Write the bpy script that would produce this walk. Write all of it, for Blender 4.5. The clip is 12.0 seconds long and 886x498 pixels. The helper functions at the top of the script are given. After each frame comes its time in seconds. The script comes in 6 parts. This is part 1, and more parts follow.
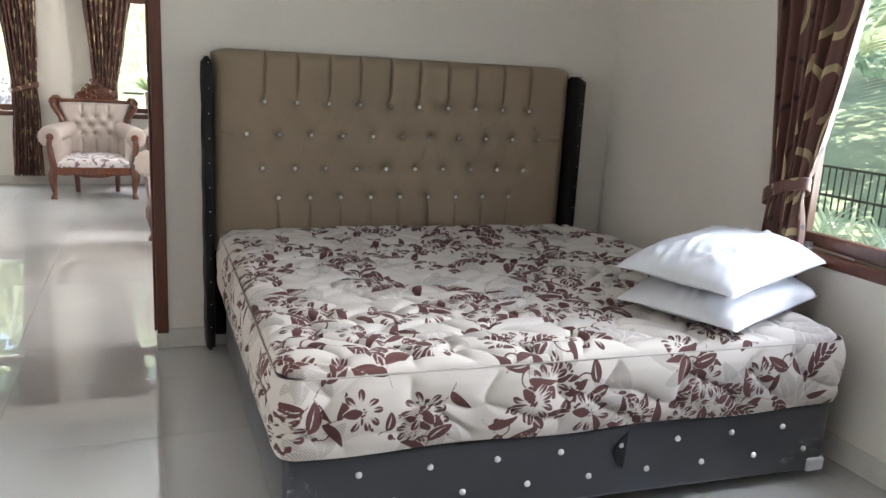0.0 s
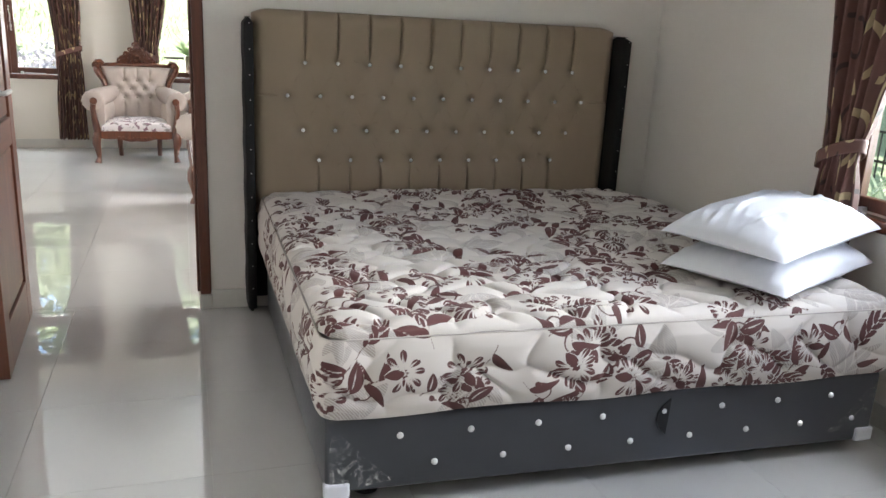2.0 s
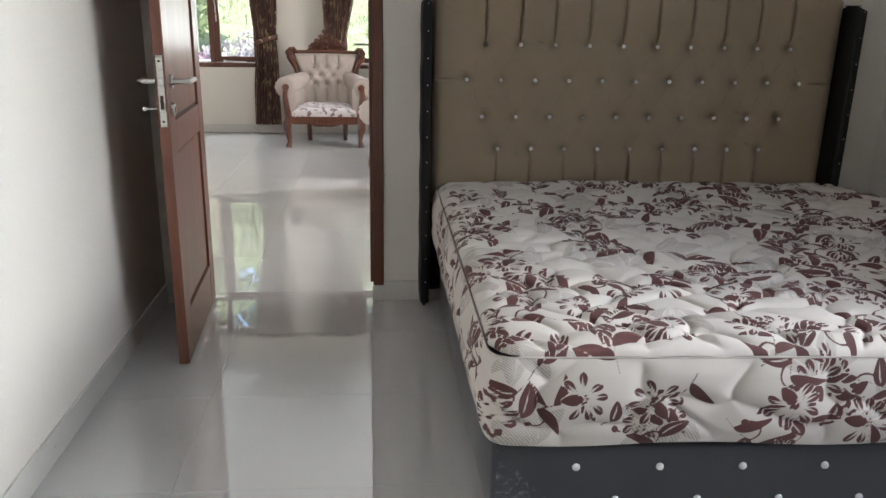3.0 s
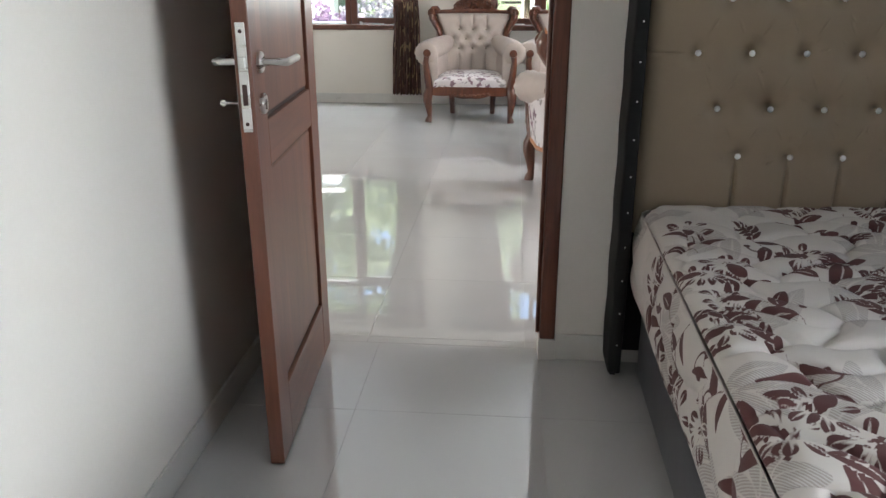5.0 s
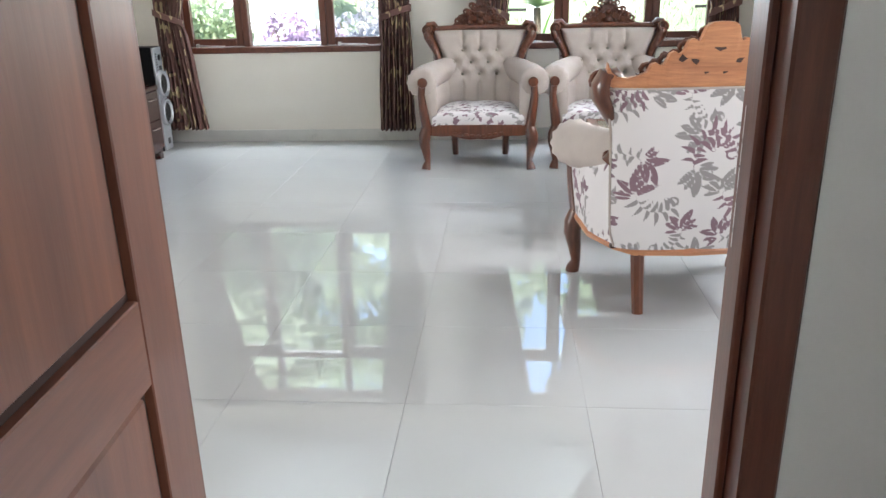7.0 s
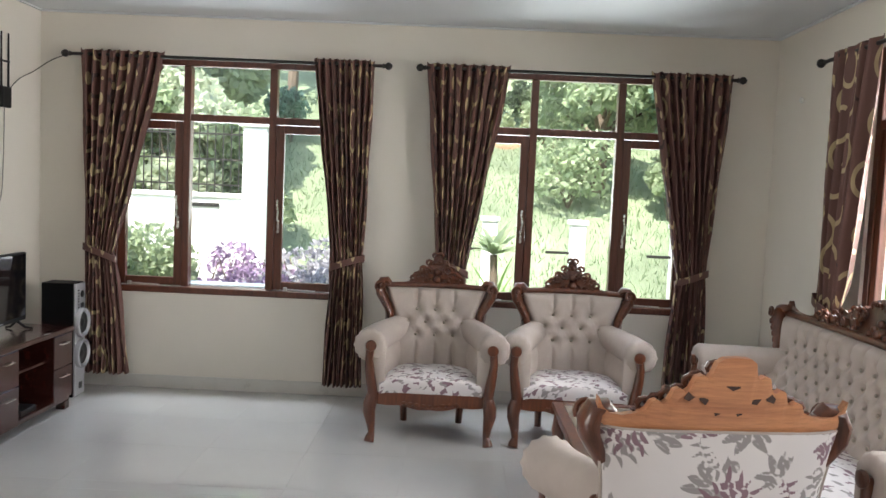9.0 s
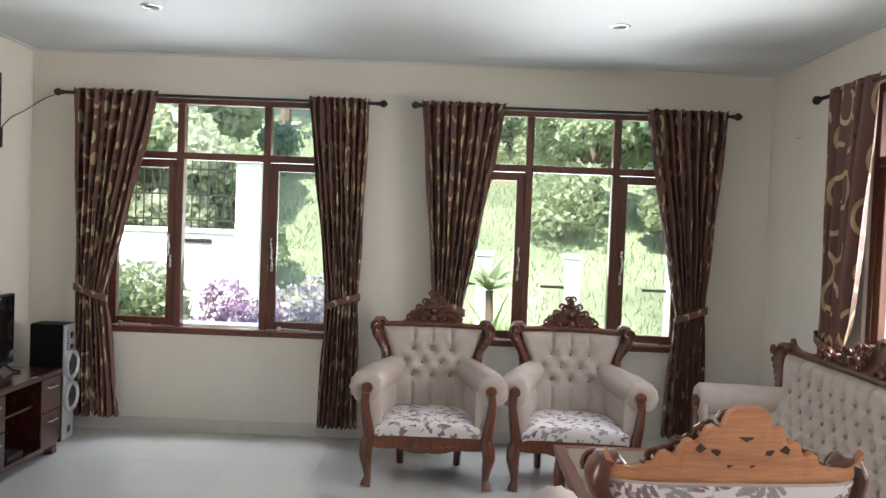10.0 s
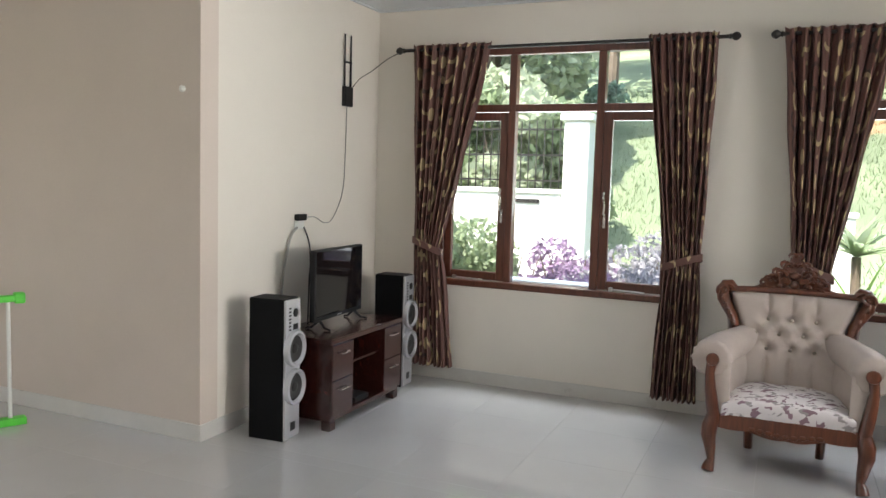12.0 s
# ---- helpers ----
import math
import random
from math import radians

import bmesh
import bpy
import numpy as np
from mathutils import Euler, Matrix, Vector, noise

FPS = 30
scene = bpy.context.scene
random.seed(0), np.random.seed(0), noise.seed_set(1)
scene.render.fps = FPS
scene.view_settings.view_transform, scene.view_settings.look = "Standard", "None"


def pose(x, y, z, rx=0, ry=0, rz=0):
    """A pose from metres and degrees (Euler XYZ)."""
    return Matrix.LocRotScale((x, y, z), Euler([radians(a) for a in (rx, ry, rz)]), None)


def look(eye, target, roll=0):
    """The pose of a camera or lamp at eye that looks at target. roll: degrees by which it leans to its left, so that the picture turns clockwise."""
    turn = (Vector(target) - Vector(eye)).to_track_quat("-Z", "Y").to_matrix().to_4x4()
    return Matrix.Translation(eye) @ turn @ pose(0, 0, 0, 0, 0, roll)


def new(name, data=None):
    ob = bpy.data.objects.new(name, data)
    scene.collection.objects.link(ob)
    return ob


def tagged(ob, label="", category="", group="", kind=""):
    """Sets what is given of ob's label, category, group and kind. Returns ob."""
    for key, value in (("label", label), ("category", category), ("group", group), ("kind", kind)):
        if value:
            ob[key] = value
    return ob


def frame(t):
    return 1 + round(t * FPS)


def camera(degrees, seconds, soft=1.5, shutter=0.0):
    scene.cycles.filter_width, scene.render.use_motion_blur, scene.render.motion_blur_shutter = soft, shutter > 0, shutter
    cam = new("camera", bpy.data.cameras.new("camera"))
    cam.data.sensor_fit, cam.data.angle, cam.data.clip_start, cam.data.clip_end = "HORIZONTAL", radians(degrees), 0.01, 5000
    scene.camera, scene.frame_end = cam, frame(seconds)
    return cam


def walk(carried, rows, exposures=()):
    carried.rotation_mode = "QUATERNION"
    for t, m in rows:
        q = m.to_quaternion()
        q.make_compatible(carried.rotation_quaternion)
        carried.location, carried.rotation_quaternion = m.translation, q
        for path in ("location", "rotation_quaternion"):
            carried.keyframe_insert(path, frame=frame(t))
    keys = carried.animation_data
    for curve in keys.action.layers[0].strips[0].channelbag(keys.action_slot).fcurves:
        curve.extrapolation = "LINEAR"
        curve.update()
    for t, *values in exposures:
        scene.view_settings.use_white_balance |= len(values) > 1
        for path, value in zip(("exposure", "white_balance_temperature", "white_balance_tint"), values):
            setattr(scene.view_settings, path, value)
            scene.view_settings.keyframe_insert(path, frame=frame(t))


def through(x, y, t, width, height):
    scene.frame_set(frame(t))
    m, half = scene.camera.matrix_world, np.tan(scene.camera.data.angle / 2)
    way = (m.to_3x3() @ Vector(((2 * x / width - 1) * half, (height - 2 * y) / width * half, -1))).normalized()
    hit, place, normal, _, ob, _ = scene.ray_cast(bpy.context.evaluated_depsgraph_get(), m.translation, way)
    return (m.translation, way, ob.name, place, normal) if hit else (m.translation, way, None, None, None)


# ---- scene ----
cam = camera(59.5, 12.0)
PATH = [
    (0, (0.117, 0.184, 1.426), (0.828, 2.001, 0.988), 3.1),
    (0.5, (0.114, 0.188, 1.419), (0.831, 2.001, 0.973), 3.1),
    (1, (0.121, 0.188, 1.425), (0.846, 1.994, 0.965), 3.1),
    (1.5, (0.123, 0.192, 1.424), (0.846, 1.993, 0.94), 3.2),
    (2, (0.107, 0.209, 1.404), (0.727, 2.036, 0.878), 2.9),
    (2.5, (0.104, 0.302, 1.383), (0.506, 2.18, 0.826), 1.9),
    (3, (0.165, 0.478, 1.383), (0.337, 2.384, 0.802), 1.1),
    (3.5, (0.16, 0.686, 1.369), (0.132, 2.594, 0.771), 0.6),
    (5.3, (-0.015, 1.832, 1.335), (-0.189, 3.702, 0.647), -0.1),
    (5.5, (-0.044, 1.996, 1.336), (-0.224, 3.864, 0.644), -0.1),
    (6, (-0.076, 2.385, 1.317), (-0.269, 4.246, 0.61), -0.3),
    (6.5, (-0.088, 2.802, 1.318), (-0.27, 4.667, 0.62), -0.9),
    (6.7, (-0.12, 2.992, 1.328), (-0.288, 4.86, 0.631), -1.7),
    (8.3, (-0.24, 3.689, 1.529), (-0.333, 5.662, 1.214), 2.2),
    (8.5, (-0.216, 3.75, 1.564), (-0.316, 5.729, 1.294), 2.3),
    (9, (-0.245, 3.855, 1.611), (-0.277, 5.85, 1.468), 2.5),
    (9.5, (-0.258, 3.915, 1.65), (-0.231, 5.914, 1.573), 2.4),
    (10, (-0.275, 3.92, 1.65), (-0.291, 5.919, 1.59), 2.2),
    (10.5, (-0.302, 3.961, 1.646), (-0.485, 5.952, 1.579), 1.9),
    (11, (-0.312, 4.085, 1.637), (-0.689, 6.047, 1.548), 1.9),
    (11.5, (-0.375, 4.18, 1.565), (-0.93, 6.097, 1.444), 1.8),
    (12, (-0.429, 4.292, 1.559), (-1.235, 6.114, 1.382), 1.7),
]
EXPOSURES = [(0.0, 2.85, 6650, 12), (2.0, 2.8, 6650, 12), (3.5, 2.4, 6650, 12), (5.5, 2.5, 6400, 11), (6.5, 2.82, 6250, 10), (8.2, 2.25, 5850, 5), (8.6, 2.15, 5950, 7),
             (9.0, 2.16, 6520, 11), (12.0, 2.12, 6580, 11)]
walk(cam, [(t, look(eye, target, roll)) for t, eye, target, roll in PATH], EXPOSURES)

# ---- world, sun and window light ----
world = bpy.data.worlds.new("world")
scene.world = world
world.use_nodes = True
wn = world.node_tree
sky = wn.nodes.new("ShaderNodeTexSky")
sky.sky_type = "NISHITA"
sky.sun_disc = False
SUN_EL, SUN_AZ = 57.0, 200.0
sky.sun_elevation, sky.sun_rotation = radians(SUN_EL), radians(SUN_AZ)
sky.air_density, sky.dust_density = 1.0, 2.0
wn.nodes["Background"].inputs["Strength"].default_value = 0.15
wn.links.new(sky.outputs["Color"], wn.nodes["Background"].inputs["Color"])

sun_data = bpy.data.lights.new("sun", "SUN")
sun_data.energy, sun_data.angle, sun_data.color = 3.2, radians(0.6), (1.0, 0.95, 0.86)
sun = new("sun", sun_data)
ce = math.cos(radians(SUN_EL))
sun_dir = Vector((math.sin(radians(SUN_AZ)) * ce, math.cos(radians(SUN_AZ)) * ce, math.sin(radians(SUN_EL))))
sun.matrix_world = look(sun_dir * 60, (0, 0, 0))


def window_light(name, eye, target, width, height, power, spread, color=(0.97, 0.98, 1.0)):
    """Daylight in a window's opening: from the bright garden up to the ceiling, or from the sky down to the floor."""
    data = bpy.data.lights.new(name, "AREA")
    data.shape, data.size, data.size_y, data.energy, data.color, data.spread = "RECTANGLE", width, height, power, color, radians(spread)
    ob = new(name, data)
    ob.matrix_world = look(eye, target)
    return ob


UP, DOWN = 3.0, 17.0
WHITE, PALE, BLUE = (1.0, 0.98, 0.98), (0.90, 0.96, 1.0), (0.86, 0.93, 1.0)
# The fifth pair is fill light through an unseen, added side window.
#                      place, way in, strength up and down, tilt, spread, colour
for n, (x, y, dx, dy, up, down, tilt, spread, tone) in enumerate((
        (-2.02, 9.99, 0, -1, 1.35, 0.75, 0.50, 74, PALE), (0.63, 9.99, 0, -1, 1.35, 0.75, 0.50, 74, PALE),
        (2.62, 7.45, -1, 0, 8.0, 0.7, -0.08, 120, WHITE), (3.30, 1.66, -1, 0, 5.8, 0.32, 0.0, 92, BLUE), (2.62, 5.15, -1, 0, 2.7, 0.2, -0.05, 130, WHITE))):
    window_light(f"garden_light_{n + 1}", (x, y, 1.60), (x + dx, y + dy, 1.60 + tilt), 1.7 if n < 4 else 1.2, 1.4, UP * up, spread, tone)
    window_light(f"sky_light_{n + 1}", (x - dx * 0.52, y - dy * 0.52, 3.5), (x + dx * 0.6, y + dy * 0.6, 1.5), 1.7 if n < 4 else 1.2, 0.7, DOWN * down, 100, BLUE)
# daylight from the open end of the hall
window_light("hall_light", (-6.70, 4.95, 1.25), (-5.7, 4.93, 1.25), 1.15, 2.2, 7.0, 70, (1.0, 0.96, 0.93))


# ---- materials ----
def nodes_of(m):
    m.use_nodes = True
    return m.node_tree, m.node_tree.nodes["Principled BSDF"]


def node(tree, kind, **values):
    n = tree.nodes.new("ShaderNode" + kind)
    for key, value in values.items():
        n.inputs[key].default_value = value
    return n


def ramp(tree, fac, stops):
    n = tree.nodes.new("ShaderNodeValToRGB")
    while len(n.color_ramp.elements) < len(stops):
        n.color_ramp.elements.new(0.5)
    for e, (p, c) in zip(n.color_ramp.elements, stops):
        e.position, e.color = p, (*c, 1.0) if len(c) == 3 else c
    tree.links.new(fac, n.inputs["Fac"])
    return n.outputs["Color"]


def coords(tree, scale=(1, 1, 1), kind="Object"):
    c = tree.nodes.new("ShaderNodeTexCoord")
    m = node(tree, "Mapping", Scale=scale)
    tree.links.new(c.outputs[kind], m.inputs["Vector"])
    return m.outputs["Vector"]


def mixed(tree, fac, a, b, blend="MIX"):
    n = tree.nodes.new("ShaderNodeMix")
    n.data_type, n.blend_type = "RGBA", blend
    for sock, value in ((n.inputs[0], fac), (n.inputs[6], a), (n.inputs[7], b)):
        if isinstance(value, (int, float)):
            sock.default_value = value
        elif isinstance(value, tuple):
            sock.default_value = (*value, 1.0)
        else:
            tree.links.new(value, sock)
    return n.outputs[2]


def bumped(tree, bsdf, height, strength, distance=0.01):
    b = node(tree, "Bump", Strength=strength, Distance=distance)
    tree.links.new(height, b.inputs["Height"])
    tree.links.new(b.outputs["Normal"], bsdf.inputs["Normal"])


def plain(name, color, rough=0.5, metal=0.0, vary=0.12, grain=60.0, bump=0.1, blotch=3.0, stretch=(1, 1, 1), rough_vary=0.08, coat=0.0, depth=0.003):
    """A surface with blotches at one scale and grain at another."""
    m = bpy.data.materials.new(name)
    t, b = nodes_of(m)
    v = coords(t, stretch)
    big = node(t, "TexNoise", Scale=blotch, Detail=4.0, Roughness=0.6)
    fine = node(t, "TexNoise", Scale=grain, Detail=5.0, Roughness=0.65)
    for n in (big, fine):
        t.links.new(v, n.inputs["Vector"])
    lo, hi = tuple(c * (1 - vary) for c in color), tuple(min(1.0, c * (1 + vary)) for c in color)
    c1 = ramp(t, big.outputs["Fac"], [(0.3, lo), (0.7, hi)])
    c2 = ramp(t, fine.outputs["Fac"], [(0.3, (1 - vary * 0.6,) * 3), (0.7, (1.0,) * 3)])
    t.links.new(mixed(t, 1.0, c1, c2, "MULTIPLY"), b.inputs["Base Color"])
    r = node(t, "MapRange")
    r.inputs["To Min"].default_value, r.inputs["To Max"].default_value = max(0.02, rough - rough_vary), min(1.0, rough + rough_vary)
    t.links.new(big.outputs["Fac"], r.inputs["Value"])
    t.links.new(r.outputs["Result"], b.inputs["Roughness"])
    b.inputs["Metallic"].default_value = metal
    b.inputs["Coat Weight"].default_value = coat
    b.inputs["Coat Roughness"].default_value = 0.15
    if bump:
        bumped(t, b, fine.outputs["Fac"], bump, depth)
    return m


def wood(name, dark, light, rough=0.35, scale=1.0, coat=0.3, along="Z", grain=0.8):
    m = bpy.data.materials.new(name)
    t, b = nodes_of(m)
    s = {"X": (1.2, 14, 14), "Y": (14, 1.2, 14), "Z": (14, 14, 1.2)}[along]
    v = coords(t, tuple(k * scale for k in s))
    a = node(t, "TexNoise", Scale=1.6, Detail=6.0, Roughness=0.62, Distortion=0.6)
    f = node(t, "TexNoise", Scale=9.0, Detail=4.0, Roughness=0.7)
    for n in (a, f):
        t.links.new(v, n.inputs["Vector"])
    c1 = ramp(t, a.outputs["Fac"], [(0.25, dark), (0.5, tuple((p + q) / 2 for p, q in zip(dark, light))), (0.75, light)])
    c2 = ramp(t, f.outputs["Fac"], [(0.35, (0.72,) * 3), (0.6, (1.0,) * 3)])
    t.links.new(mixed(t, grain, c1, c2, "MULTIPLY"), b.inputs["Base Color"])
    b.inputs["Roughness"].default_value = rough
    b.inputs["Coat Weight"].default_value = coat
    b.inputs["Coat Roughness"].default_value = 0.2
    bumped(t, b, f.outputs["Fac"], 0.15, 0.002)
    return m


def glass(name):
    m = bpy.data.materials.new(name)
    t, b = nodes_of(m)
    out = t.nodes["Material Output"]
    clear = node(t, "BsdfTransparent", Color=(0.96, 0.98, 0.97, 1.0))
    gloss = node(t, "BsdfGlossy", Roughness=0.02)
    face = node(t, "LayerWeight", Blend=0.5)
    steep = t.nodes.new("ShaderNodeMath")
    steep.operation = "POWER"
    steep.inputs[1].default_value = 4.0
    t.links.new(face.outputs["Facing"], steep.inputs[0])
    fres = node(t, "MapRange")
    fres.inputs["To Min"].default_value, fres.inputs["To Max"].default_value = 0.03, 0.75
    t.links.new(steep.outputs[0], fres.inputs["Value"])
    mix = t.nodes.new("ShaderNodeMixShader")
    t.links.new(fres.outputs["Result"], mix.inputs[0])
    t.links.new(clear.outputs[0], mix.inputs[1])
    t.links.new(gloss.outputs[0], mix.inputs[2])
    t.links.new(mix.outputs[0], out.inputs["Surface"])
    return m


def tile_mat(name, color):
    m = bpy.data.materials.new(name)
    t, b = nodes_of(m)
    info = t.nodes.new("ShaderNodeObjectInfo")
    v = coords(t)
    n = node(t, "TexNoise", Scale=2.2, Detail=5.0, Roughness=0.55)
    t.links.new(v, n.inputs["Vector"])
    c = ramp(t, n.outputs["Fac"], [(0.35, tuple(k * 0.965 for k in color)), (0.65, color)])
    tone = ramp(t, info.outputs["Random"], [(0.0, (0.99,) * 3), (1.0, (1.0,) * 3)])
    t.links.new(mixed(t, 1.0, c, tone, "MULTIPLY"), b.inputs["Base Color"])
    smear = node(t, "TexNoise", Scale=1.1, Detail=6.0, Roughness=0.6)
    t.links.new(v, smear.inputs["Vector"])
    r = node(t, "MapRange")
    r.inputs["To Min"].default_value, r.inputs["To Max"].default_value = 0.004, 0.016
    t.links.new(smear.outputs["Fac"], r.inputs["Value"])
    t.links.new(r.outputs["Result"], b.inputs["Roughness"])
    b.inputs["IOR"].default_value = 2.45
    wave = node(t, "TexNoise", Scale=3.0, Detail=1.0)
    t.links.new(v, wave.inputs["Vector"])
    bumped(t, b, wave.outputs["Fac"], 0.009, 0.004)
    return m


M_WALL = plain("wall_paint", (0.72, 0.672, 0.595), rough=0.75, vary=0.035, grain=90, bump=0.08, blotch=0.9)
M_WALL_BED = plain("bedroom_wall_paint", (0.71, 0.665, 0.61), rough=0.7, vary=0.035, grain=90, bump=0.08, blotch=0.9)
# Darker, pinker than M_WALL: the recess's shade is put into the paint.
M_WALL_HALL_SHADE = plain("hall_wall_paint_shade", (0.61, 0.525, 0.455), rough=0.75, vary=0.05, grain=90, bump=0.08, blotch=0.9)
M_CEIL = plain("ceiling_paint", (0.66, 0.685, 0.70), rough=0.85, vary=0.02, grain=80, bump=0.04, blotch=0.7)
M_TILE = tile_mat("floor_tile", (0.50, 0.49, 0.475))
M_GROUT = plain("grout", (0.50, 0.48, 0.45), rough=0.6, vary=0.1)
M_SKIRT = plain("skirting_tile", (0.60, 0.58, 0.54), rough=0.3, vary=0.05, grain=40, bump=0.02)
M_FRAME = wood("window_frame_wood", (0.075, 0.022, 0.012), (0.16, 0.05, 0.027), rough=0.38)
M_DOOR = wood("door_wood", (0.10, 0.029, 0.015), (0.215, 0.073, 0.037), rough=0.40, coat=0.3, scale=0.45, grain=0.55)
M_DOORX = wood("door_rail_wood", (0.10, 0.029, 0.015), (0.215, 0.073, 0.037), rough=0.40, coat=0.3, scale=0.45, grain=0.55, along="X")
# Near-black brown paints the shade in grooves and lock holes; also colours screws.
M_GROOVE = plain("door_groove", (0.035, 0.012, 0.008), rough=0.6)
M_GLASS = glass("window_glass")
M_STEEL = plain("brushed_steel", (0.62, 0.61, 0.59), rough=0.28, metal=1.0, vary=0.08, grain=200, bump=0.02, stretch=(1, 1, 12))
M_IRON = plain("black_iron", (0.025, 0.022, 0.02), rough=0.45, metal=0.4)


# ---- mesh tools ----
def link_mesh(name, bm, mat, parent=None, label="", smooth=False):
    me = bpy.data.meshes.new(name)
    bm.normal_update()
    bm.to_mesh(me)
    bm.free()
    for m in (mat if isinstance(mat, (list, tuple)) else [mat]):
        me.materials.append(m)
    if smooth:
        me.polygons.foreach_set("use_smooth", [True] * len(me.polygons))
        me.set_sharp_from_angle(angle=radians(smooth if smooth is not True else 40))
    ob = new(name, me)
    if parent is not None:
        ob.parent = parent
    if label:
        tagged(ob, label)
    return ob


def part(name, bm, mat, parent, label="", smooth=False):
    return link_mesh(name, bm, mat, parent, label, smooth)


def thing(name, label, category, m=None, group="", kind=""):
    ob = new(name)
    ob.empty_display_size = 0.1
    if m is not None:
        ob.matrix_basis = m
    return tagged(ob, label, category, group, kind)


def add_box(bm, x0, x1, y0, y1, z0, z1, bevel=0.0, segments=1, m=None):
    vs = [bm.verts.new((x, y, z)) for x in (x0, x1) for y in (y0, y1) for z in (z0, z1)]
    fs = [bm.faces.new([vs[i] for i in q]) for q in ((0, 1, 3, 2), (4, 6, 7, 5), (0, 4, 5, 1), (2, 3, 7, 6), (0, 2, 6, 4), (1, 5, 7, 3))]
    geom = vs
    if bevel:
        es = list({e for f in fs for e in f.edges})
        res = bmesh.ops.bevel(bm, geom=es, offset=bevel, segments=segments, profile=0.5, affect="EDGES")
        geom = list({v for f in res["faces"] for v in f.verts} | {v for v in vs if v.is_valid})
    if m is not None:
        bmesh.ops.transform(bm, matrix=m, verts=geom)
    return geom


def box(x0, x1, y0, y1, z0, z1, bevel=0.0, segments=1):
    bm = bmesh.new()
    add_box(bm, x0, x1, y0, y1, z0, z1, bevel, segments)
    return bm


def add_tube(bm, points, radius, sides=8, caps=True):
    """A round tube along points; radius one number or one a point."""
    pts = [Vector(p) for p in points]
    radii = radius if isinstance(radius, (list, tuple)) else [radius] * len(pts)
    rings = []
    up = None
    for i, p in enumerate(pts):
        d = (pts[min(i + 1, len(pts) - 1)] - pts[max(i - 1, 0)]).normalized()
        if up is None:
            up = Vector((0, 0, 1)) if abs(d.z) < 0.9 else Vector((0, 1, 0))
        a = d.cross(up).normalized()
        b = a.cross(d).normalized()
        up = b
        rings.append([bm.verts.new(p + (a * math.cos(2 * math.pi * k / sides) + b * math.sin(2 * math.pi * k / sides)) * radii[i]) for k in range(sides)])
    for r0, r1 in zip(rings, rings[1:]):
        for k in range(sides):
            bm.faces.new((r0[k], r0[(k + 1) % sides], r1[(k + 1) % sides], r1[k]))
    if caps:
        bm.faces.new(rings[0][::-1])
        bm.faces.new(rings[-1])
    return bm


def add_ball(bm, centre, radius, scale=(1, 1, 1), seg=10, rings=6):
    m = Matrix.Translation(centre) @ Matrix.Diagonal((*scale, 1))
    bmesh.ops.create_uvsphere(bm, u_segments=seg, v_segments=rings, radius=radius, matrix=m)


def add_lathe(bm, profile, m, sides=20):
    """Turns (radius, height) pairs round the local z axis, placed by m."""
    rings = [[bm.verts.new(m @ Vector((r * math.cos(2 * math.pi * k / sides), r * math.sin(2 * math.pi * k / sides), h))) for k in range(sides)] for r, h in profile]
    for r0, r1 in zip(rings, rings[1:]):
        for k in range(sides):
            bm.faces.new((r0[k], r0[(k + 1) % sides], r1[(k + 1) % sides], r1[k]))
    bm.faces.new(rings[0][::-1])
    bm.faces.new(rings[-1])


def add_plate(bm, outline, thickness, m):
    """A flat shape (x, z pairs) pushed out along y by thickness."""
    n = len(outline)
    front = [bm.verts.new(m @ Vector((x, -thickness / 2, z))) for x, z in outline]
    back = [bm.verts.new(m @ Vector((x, thickness / 2, z))) for x, z in outline]
    f = bm.faces.new(front)
    g = bm.faces.new(back[::-1])
    for i in range(n):
        bm.faces.new((front[i], back[i], back[(i + 1) % n], front[(i + 1) % n]))
    bmesh.ops.triangulate(bm, faces=[f, g])


def add_profile(bm, xs, low, high, thickness, m):
    """A flat board between two edges given along xs, pushed out along y."""
    cols = [[bm.verts.new(m @ Vector((x, y, z))) for y in (-thickness / 2, thickness / 2) for z in (a, b)] for x, a, b in zip(xs, low, high)]
    for p, q in zip(cols, cols[1:]):
        bm.faces.new((p[0], q[0], q[1], p[1]))
        bm.faces.new((q[2], p[2], p[3], q[3]))
        bm.faces.new((p[1], q[1], q[3], p[3]))
        bm.faces.new((q[0], p[0], p[2], q[2]))
    bm.faces.new((cols[0][0], cols[0][1], cols[0][3], cols[0][2]))
    bm.faces.new((cols[-1][1], cols[-1][0], cols[-1][2], cols[-1][3]))


